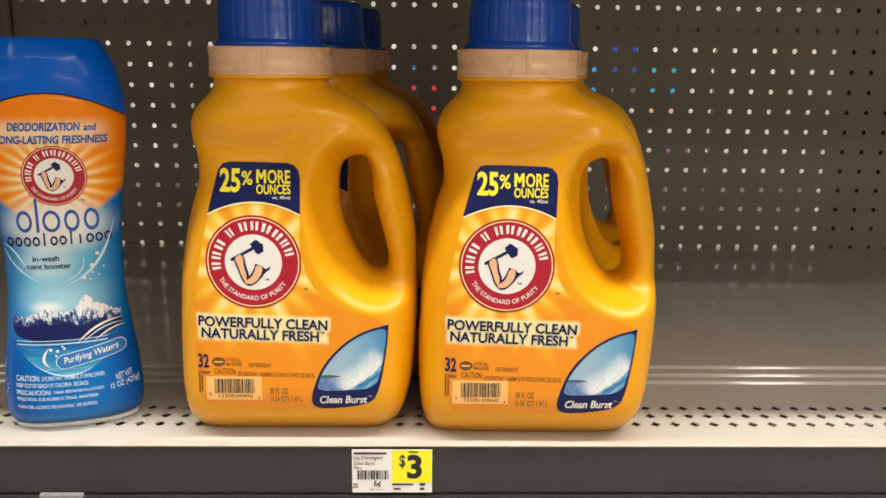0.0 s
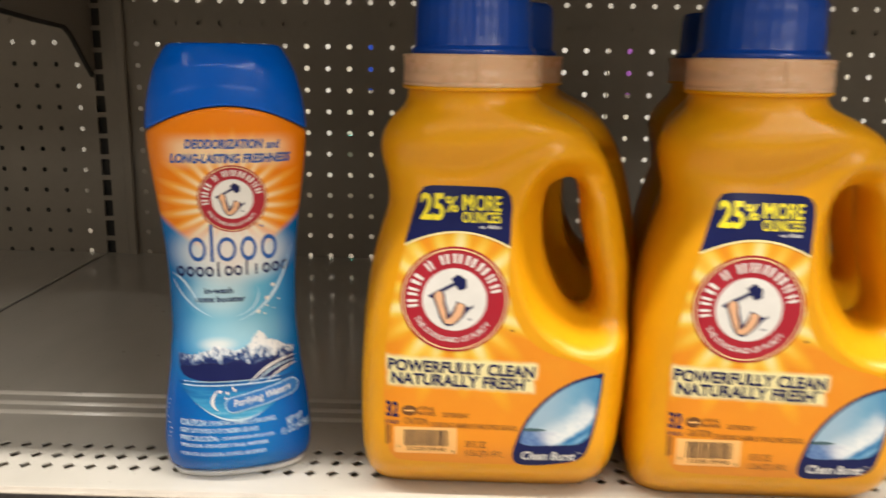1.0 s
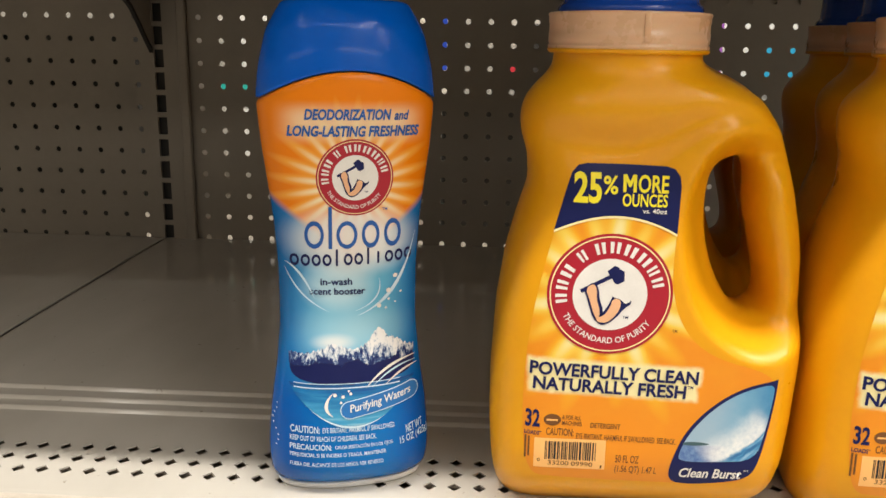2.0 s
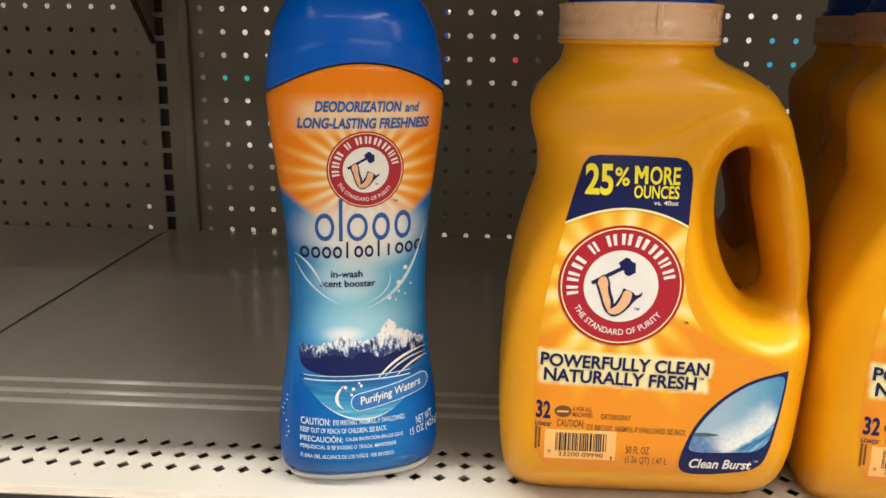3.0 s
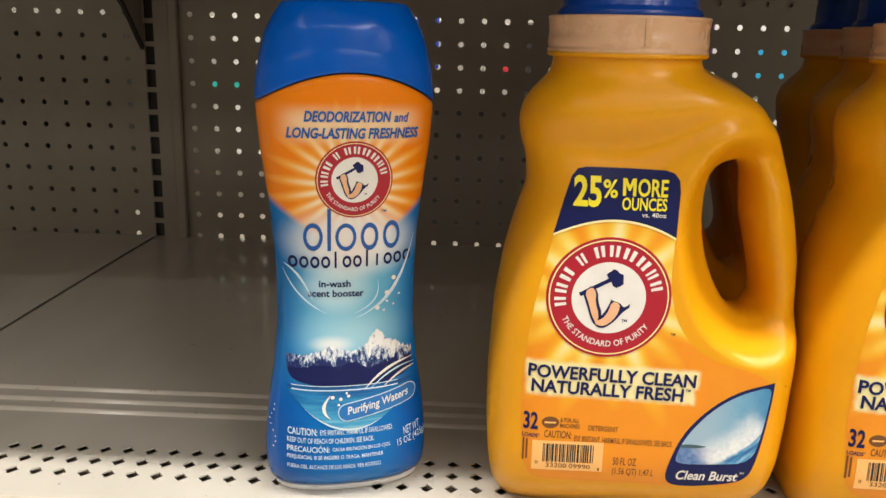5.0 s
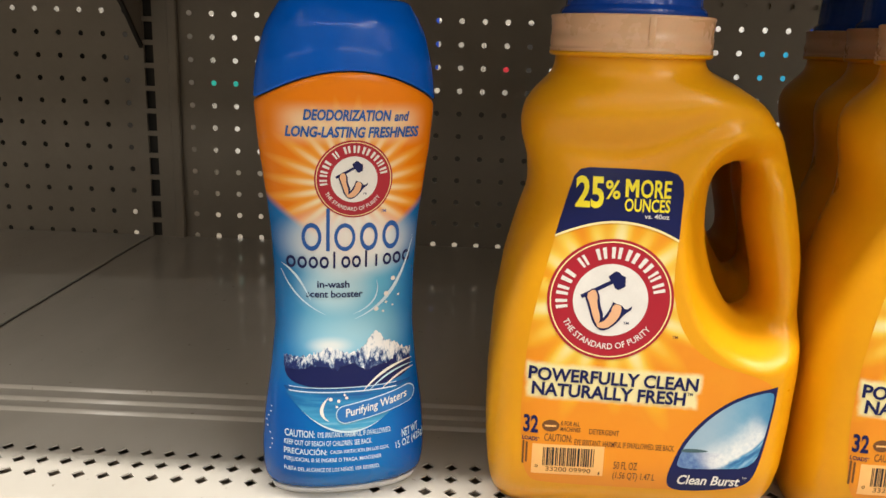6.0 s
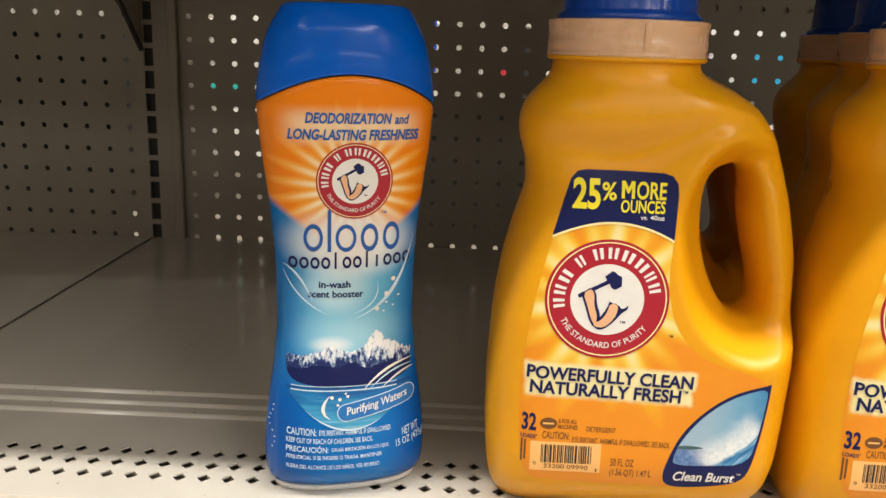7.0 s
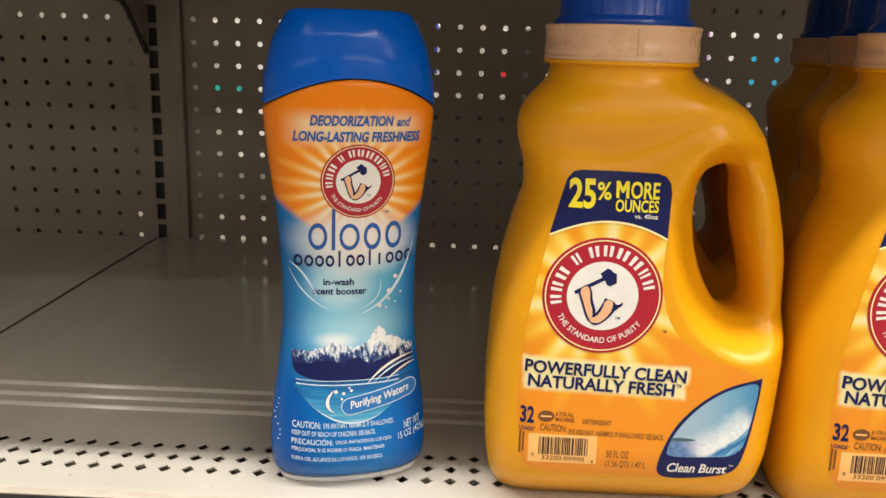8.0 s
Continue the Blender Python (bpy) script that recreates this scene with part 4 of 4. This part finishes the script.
def scent_booster():
    ob = new("scent_booster_bottle")
    tagged(ob, "waisted blue and orange scent booster bottle with blue cap", "bottle")
    rings = []
    for k in range(1, 64):
        t = k / 63
        rings.append(oval(BA, booster_depth, lambda x, t=t: 0.0030 + t * (brow(x) - 0.0030)))
    inner = [oval(float(BA(0.203)) * s, float(booster_depth(0.203)) * s, lambda x, d=d: brow(x) + d) for s, d in ((0.985, 0.0012), (0.955, 0.0018), (0.92, 0.0018))]
    part("body", rings_bm(rings + inner), FILM, ob, "printed shrink-film body, orange above and blue below")
    base = [oval(float(BA(0.003)) * s, float(booster_depth(0.003)) * s, lambda x, z=z: z) for s, z in ((0.93, 0.0), (0.97, 0.0004), (0.985, 0.0016), (0.99, 0.0034), (0.97, 0.0036))]
    part("base", rings_bm(base), WHITE, ob, "white base rim")
    # near-black ring gives the joint under the cap its shade
    neck = [oval(0.0395, 0.0250, lambda x, d=d: brow(x) + d) for d in (-0.002, 0.008)]
    part("neck", rings_bm(neck), DARK, ob, "near-black ring standing for the shaded gap under the cap")
    rings = []
    for s, d in ((0.93, 0.0026), (0.985, 0.0024), (1.0, 0.0032)):
        rings.append(oval(0.0444 * s, 0.0287 * s, lambda x, d=d: brow(x) + d))
    for k in range(1, 40):
        t = k / 39
        za = 0.2065 + t * 0.0435
        f = float(CA(za))
        rings.append(oval(f * 1.008, f * 0.652, lambda x, t=t: (brow(x) + 0.0032) * (1 - t) + 0.2500 * t))
    f = float(CA(0.2500))
    for s, z in ((0.965, 0.2511), (0.90, 0.2518), (0.6, 0.2521), (0.2, 0.2522)):
        rings.append(oval(f * s, f * 0.652 * s, lambda x, z=z: z))
    part("cap", rings_bm(rings), BCAP, ob, "glossy blue domed flip cap")
    W = lambda bm, lift: wrapped(bm, booster_front, lift, 0.003)
    label = part("label", W(flat_outline(rounded([(-0.0315, 0.0660), (-0.0200, 0.0630), (0.0, 0.0615), (0.0220, 0.0635), (0.0325, 0.0670), (0.0325, 0.0760), (0.0220, 0.0790), (0.0, 0.0770), (-0.0250, 0.0790), (-0.0320, 0.0760)], 2)), 0.0003), NAVY, ob, "printed front face with a mountain lake")
    rng = random.Random(7)
    top = []
    for i in range(91):
        u = -0.0320 + 0.0642 * i / 90
        h = 0.0790 + 0.0125 * math.exp(-(abs(u - 0.0130) / 0.0070) ** 1.4) + 0.0050 * math.exp(-((u + 0.0100) / 0.0070) ** 2) + 0.003 * math.exp(-((u - 0.0235) / 0.004) ** 2)
        top.append((u, h + rng.uniform(-0.0010, 0.0010)))
    foot = [(-0.0320 + 0.0642 * i / 40, 0.0735 - 0.0012 * math.sin(i * 0.55) + rng.uniform(-0.0013, 0.0013)) for i in range(40, -1, -1)]
    part("mountain_range", W(flat_outline(top + foot), 0.00042), PEAKS, label, "snowy mountain range picture")
    lake = [(-0.0325 + 0.065 * i / 24, 0.0625) for i in range(25)] + [(0.0325 - 0.065 * i / 24, 0.0625 - 0.0225 * math.sin(math.pi * i / 24) ** 0.7) for i in range(1, 24)]
    part("lake", W(flat_outline(lake), 0.0003), LAKE, label, "teal lake picture")
    shore = [(-0.0325 + 0.065 * i / 24, 0.0625 - 0.0225 * math.sin(math.pi * i / 24) ** 0.7) for i in range(25)]
    part("lake_rim", W(flat_outline(shore[3:19] + [(x, z - 0.0012 * math.sin(math.pi * k / 15)) for k, (x, z) in enumerate(shore[3:19])][::-1][1:-1]), 0.00045), PALEBLUE, label)
    for z0, wd, mat in ((0.0628, 0.0004, PALEBLUE), (0.0606, 0.0006, PALEBLUE)):
        part("water_line", W(rect(-0.0300, 0.0240, z0 - wd / 2, z0 + wd / 2), 0.0005), mat, label)

    def stroke(points, w0, mat, lift=0.0005):
        """A tapering curved stroke."""
        p = np.array(points)
        t = np.linspace(0, 1, 24)[:, None]
        q = (1 - t) ** 2 * p[0] + 2 * t * (1 - t) * p[1] + t ** 2 * p[2]
        d = np.gradient(q, axis=0)
        nrm = np.stack([-d[:, 1], d[:, 0]], 1) / np.linalg.norm(d, axis=1)[:, None]
        wd = w0 * np.sin(np.linspace(0.08, math.pi - 0.08, 24))[:, None] / 2
        part("swirl", W(flat_outline([tuple(v) for v in np.concatenate([q + nrm * wd, (q - nrm * wd)[::-1]])]), lift), mat, label)

    stroke([(0.0310, 0.1345), (0.0230, 0.1060), (0.0020, 0.0985)], 0.0013, PALEBLUE)
    stroke([(0.0325, 0.1400), (0.0260, 0.1100), (0.0100, 0.1020)], 0.0008, PALEBLUE)
    stroke([(0.0130, 0.1180), (0.0160, 0.1060), (0.0010, 0.1010)], 0.0008, PALEBLUE)
    stroke([(-0.0325, 0.1260), (-0.0250, 0.1230), (-0.0190, 0.1080)], 0.0012, PALEBLUE)
    stroke([(-0.0325, 0.1230), (-0.0270, 0.1080), (-0.0120, 0.1010)], 0.0008, PALEBLUE)
    stroke([(0.0060, 0.0600), (0.0180, 0.0740), (0.0330, 0.0730)], 0.0015, WHITE, 0.0006)
    stroke([(0.0090, 0.0600), (0.0210, 0.0720), (0.0335, 0.0700)], 0.0010, PALEBLUE, 0.0006)
    stroke([(0.0160, 0.0605), (0.0260, 0.0690), (0.0340, 0.0680)], 0.0012, WHITE, 0.0006)
    stroke([(-0.0110, 0.0580), (-0.0180, 0.0500), (-0.0110, 0.0455)], 0.0017, WHITE, 0.0006)
    dots = [flat_outline(circle_points(x, z, r, n=8)) for x, z, r in ((0.0215, 0.1180, 0.0012), (0.0180, 0.1105, 0.0013), (0.0245, 0.1090, 0.0006), (0.0180, 0.1060, 0.0007), (0.0130, 0.1030, 0.0012), (0.0215, 0.1040, 0.0005), (0.0165, 0.1015, 0.0006), (-0.0100, 0.0570, 0.0010), (-0.0060, 0.0560, 0.0009), (-0.0020, 0.0575, 0.0008), (-0.0070, 0.0530, 0.0007), (-0.0030, 0.0590, 0.0006))]
    for d in dots:
        part("sparkle", W(d, 0.0006), WHITE, label)
    tagged(part("perforation", W(joined(*[flat_outline(circle_points(-0.0395 + 0.0012 * math.sin(k), 0.0270 + 0.0028 * k, 0.00035, n=8)) for k in range(9)]), 0.0005), PALEBLUE, label), kind="stuff")
    roundel(label, booster_front, 0.0012, 0.1690, 0.0187, 0.0003)
    # name in two rows of plain rings and bars
    for x0, x1, z1 in ((-0.0232, -0.0140, 0.1475), (-0.0118, -0.0101, 0.1548), (-0.0080, 0.0022, 0.1475), (0.0044, 0.0132, 0.1476), (0.0156, 0.0244, 0.1480)):
        if x1 - x0 < 0.003:
            bm = rect(x0, x1, 0.1335, z1)
        else:
            bm = flat_ring((x0 + x1) / 2, (0.1335 + z1) / 2, (x1 - x0) / 2 - 0.0015, (x1 - x0) / 2, n=32)
            for v in bm.verts:
                v.co.z = (0.1335 + z1) / 2 + (v.co.z - (0.1335 + z1) / 2) * (z1 - 0.1335) / (x1 - x0)
        part("name_shape", W(bm, 0.0004), BLUEINK, label, "dark blue ring or bar in place of the name")
    for j in range(12):
        x0, zb = -0.0302 + j * 0.00515, 0.1243 + 0.00012 * j
        if j in (4, 7, 8):
            bm = rect(x0 + 0.0012, x0 + 0.0022, zb, zb + (0.0062 if j == 8 else 0.0085))
        else:
            bm = flat_ring(x0 + 0.0021, zb + 0.0031, 0.0012, 0.0022, n=20)
            for v in bm.verts:
                v.co.z = zb + 0.0031 + (v.co.z - zb - 0.0031) * 1.4
        part("name_shape", W(bm, 0.0004), NAVY, label)
    for txt, a, b, c, d, bold, shear, mat in (
        ("DEODORIZATION", -0.0225, 0.0185, 0.1966, 0.2018, 0.034, 0.2, BLUEINK),
        ("and", 0.0200, 0.0275, 0.1965, 0.2012, 0.02, 0.25, BLUEINK),
        ("LONG-LASTING FRESHNESS", -0.0305, 0.0330, 0.1888, 0.1940, 0.034, 0.2, BLUEINK),
        ("in-wash", -0.0160, -0.0005, 0.1148, 0.1184, 0.02, 0.0, NAVY),
        ("scent booster", -0.0212, 0.0060, 0.1098, 0.1134, 0.02, 0.0, NAVY),
        ("TM", 0.0145, 0.0170, 0.1525, 0.1538, 0.008, 0.0, BLUEINK),
        ("CAUTION:", -0.0325, -0.0180, 0.0365, 0.0404, 0.015, 0.0, PALEBLUE),
        ("EYE IRRITANT. HARMFUL IF SWALLOWED.", -0.0166, 0.0210, 0.0368, 0.0397, 0.012, 0.0, PALEBLUE),
        ("KEEP OUT OF REACH OF CHILDREN. SEE BACK.", -0.0328, 0.0110, 0.0322, 0.0350, 0.012, 0.0, PALEBLUE),
        ("PRECAUCI\u00d3N:", -0.0330, -0.0120, 0.0273, 0.0312, 0.015, 0.0, PALEBLUE),
        ("CAUSA IRRITACI\u00d3N EN LOS OJOS.", -0.0105, 0.0200, 0.0273, 0.0304, 0.012, 0.0, PALEBLUE),
        ("PERJUDICIAL SI SE INGIERE O TRAGA. MANTENER", -0.0330, 0.0160, 0.0228, 0.0256, 0.012, 0.0, PALEBLUE),
        ("FUERA DEL ALCANCE DE LOS NI\u00d1OS. VER REVERSO.", -0.0330, 0.0150, 0.0180, 0.0208, 0.012, 0.0, PALEBLUE),
        ("NET WT", 0.0272, 0.0368, 0.0322, 0.0368, 0.006, 0.0, PALEBLUE),
        ("15 OZ (425g)", 0.0238, 0.0408, 0.0260, 0.0312, 0.006, 0.0, PALEBLUE),
    ):
        turn = 6 if a > 0.022 else 0
        part("label_text", W(lettering(txt, a, b, c, d, bold, shear, turn), 0.00042), mat, label)
    t = radians(11)
    def capsule(l, r, hgt):
        pts = [(l * s + hgt * math.cos(a) , hgt * math.sin(a)) for s, a0 in ((1, -90), (-1, 90)) for a in [radians(a0 + 15 * k) for k in range(13)]]
        return [(0.0135 + x * math.cos(t) - z * math.sin(t), 0.0520 + x * math.sin(t) + z * math.cos(t)) for x, z in pts]
    part("scent_plate", W(flat_outline(capsule(0.0165, 0, 0.0048)), 0.0007), PALEBLUE, label, "pale blue outlined name plate")
    part("scent_plate", W(flat_outline(capsule(0.0165, 0, 0.0043)), 0.0008), ink("plate_blue", (0.012, 0.15, 0.46)), label, "blue name plate")
    part("scent_text", W(lettering("Purifying Waters", -0.0030, 0.0300, 0.0492, 0.0548, 0.012, 0.25, 11), 0.0009), WHITE, label)
    return ob


booster = scent_booster()
booster.matrix_world = pose(-0.2662, 0.0400, 0, 0, 0, 16)

# ---- price tag and clip on the rail ----
tag = new("price_tag")
tagged(tag, "white and yellow paper price tag stuck on the rail", "price tag")
part("paper", box_bm(-0.0757, -0.0240, -0.0050, -0.0044, -0.0332, -0.0031), TAGWHITE, tag, smooth=False)
F = lambda bm, y: (bmesh.ops.translate(bm, verts=bm.verts, vec=(0, y, 0)), bm)[1]
part("price_panel", F(rect(-0.0500, -0.0242, -0.0262, -0.0033), -0.00515), TAGYELLOW, tag, "yellow price panel", smooth=False)
for txt, a, b, c, d, bold in (
    ("$", -0.0452, -0.0414, -0.0162, -0.0066, 0.02), ("3", -0.0402, -0.0306, -0.0234, -0.0064, 0.035),
    ("Liq Detergent", -0.0745, -0.0560, -0.0105, -0.0073, 0.01), ("Clean Burst", -0.0745, -0.0608, -0.0136, -0.0112, 0.006),
    ("50oz", -0.0745, -0.0697, -0.0166, -0.0145, 0.006), ("6\u00a2", -0.0617, -0.0570, -0.0300, -0.0242, 0.012), ("per ounce", -0.0640, -0.0550, -0.0318, -0.0306, 0.0),
):
    part("tag_text", F(lettering(txt, a, b, c, d, bold), -0.0053), BLACK, tag, smooth=False)
for a, b, c, d in ((-0.0745, -0.0535, -0.0062, -0.0049), (-0.0395, -0.0330, -0.0050, -0.0042), (-0.0500, -0.0362, -0.0279, -0.0268), (-0.0490, -0.0442, -0.0311, -0.0299), (-0.0752, -0.0722, -0.0276, -0.0268), (-0.0752, -0.0720, -0.0296, -0.0288), (-0.0322, -0.0285, -0.0282, -0.0266), (-0.0320, -0.0290, -0.0312, -0.0298)):
    part("tag_bar", F(rect(a, b, c, d), -0.0053), BLACK, tag, "dark bar of unreadable print", smooth=False)
part("bar_code", F(barcode(-0.0722, -0.0520, -0.0238, -0.0174, 9, 18), -0.0053), BLACK, tag, smooth=False)
tagged(link("rail_clip", box_bm(-0.2760, -0.2480, -0.0080, -0.0040, -0.0362, -0.0332, bevel=0.0009), surface("clear_clip_plastic", (0.24, 0.24, 0.26), 0.2), smooth=False), "small clear plastic clip on the price rail", "clip")

# ---- goods of the next aisle, seen through the perforations ----
carton_paint = [surface("carton_print", c, 0.5, vary=0.08, scale=12) for c in ((0.80, 0.79, 0.76), (0.74, 0.70, 0.60), (0.42, 0.40, 0.36), (0.03, 0.027, 0.024))]
patch_paint = {k: surface("carton_patch_" + k, c, 0.5, vary=0.08, scale=20) for k, c in (("red", (0.62, 0.04, 0.06)), ("teal", (0.03, 0.48, 0.42)), ("blue", (0.02, 0.07, 0.50)), ("cyan", (0.03, 0.40, 0.70)), ("peach", (0.80, 0.50, 0.32)), ("violet", (0.32, 0.10, 0.45)))}
patches = [("teal", -0.705, 0.130, 0.146, 0.166), ("red", -0.172, 0.030, 0.178, 0.205), ("red", -0.060, 0.060, 0.150, 0.198), ("cyan", 0.215, 0.075, 0.170, 0.238), ("blue", 0.292, 0.050, 0.195, 0.290), ("cyan", 0.345, 0.060, 0.188, 0.236), ("peach", 0.352, 0.055, 0.140, 0.186), ("violet", 0.372, 0.065, 0.080, 0.100), ("blue", -0.300, 0.035, 0.190, 0.290), ("blue", -0.075, 0.060, 0.225, 0.250), ("violet", 0.110, 0.050, 0.190, 0.270), ("teal", -0.350, 0.040, 0.090, 0.115)]
rng = random.Random(21)
x = -1.06
while x < 0.66:
    wd, hg, dp = rng.uniform(0.035, 0.095), rng.uniform(0.31, 0.36), rng.uniform(0.0, 0.010)
    k = rng.choice((1, 2, 2, 3)) if x < -0.76 else rng.choice((0, 0, 0, 1, 1, 2, 0, 2, 3)) if x < 0.2 else rng.choice((0, 0, 1, 1, 2))
    tagged(link("carton", box_bm(x, x + wd - 0.003, 0.98 + dp, 1.10 + dp, -0.05, hg - 0.05, bevel=0.003), carton_paint[k], smooth=False), "plain carton on the shelf of the next aisle", "carton", "cartons of the next aisle")
    x += wd
tagged(link("carton", box_bm(-0.268, -0.082, 0.90, 0.965, -0.05, 0.145, bevel=0.003), carton_paint[3], smooth=False), "dark low carton before the white ones", "carton", "cartons of the next aisle")
# boards added only so that the outer pegboard holes stay dark
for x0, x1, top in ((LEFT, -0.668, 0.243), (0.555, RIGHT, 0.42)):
    tagged(link("added_dark_board", box_bm(x0, x1, 0.70, 0.706, -0.05, top), DARK, smooth=False), "dark board added behind the pegboard to keep its holes dark", "board", kind="structure")
for k, x0, wd, z0, z1 in patches:
    tagged(link("shelf_card", box_bm(x0, x0 + wd, 0.972, 0.9765, z0, z1, bevel=0.0008), patch_paint[k], smooth=False), "small " + k + " card standing before the cartons", "card", "cards of the next aisle")
tagged(link("shelf_next_aisle", box_bm(LEFT, RIGHT, 0.66, 1.20, -0.09, -0.05), PAINT, smooth=False), "taupe steel shelf of the next aisle", "shelf", kind="structure")
# unseen cover, keeps the back lamp from leaking over the panel top
tagged(link("light_leak_cover", box_bm(LEFT, RIGHT, 0.572, 0.72, 0.4205, 0.4245), PAINT, smooth=False), "unseen board added to stop light leaking over the panel", "shelf", kind="structure")
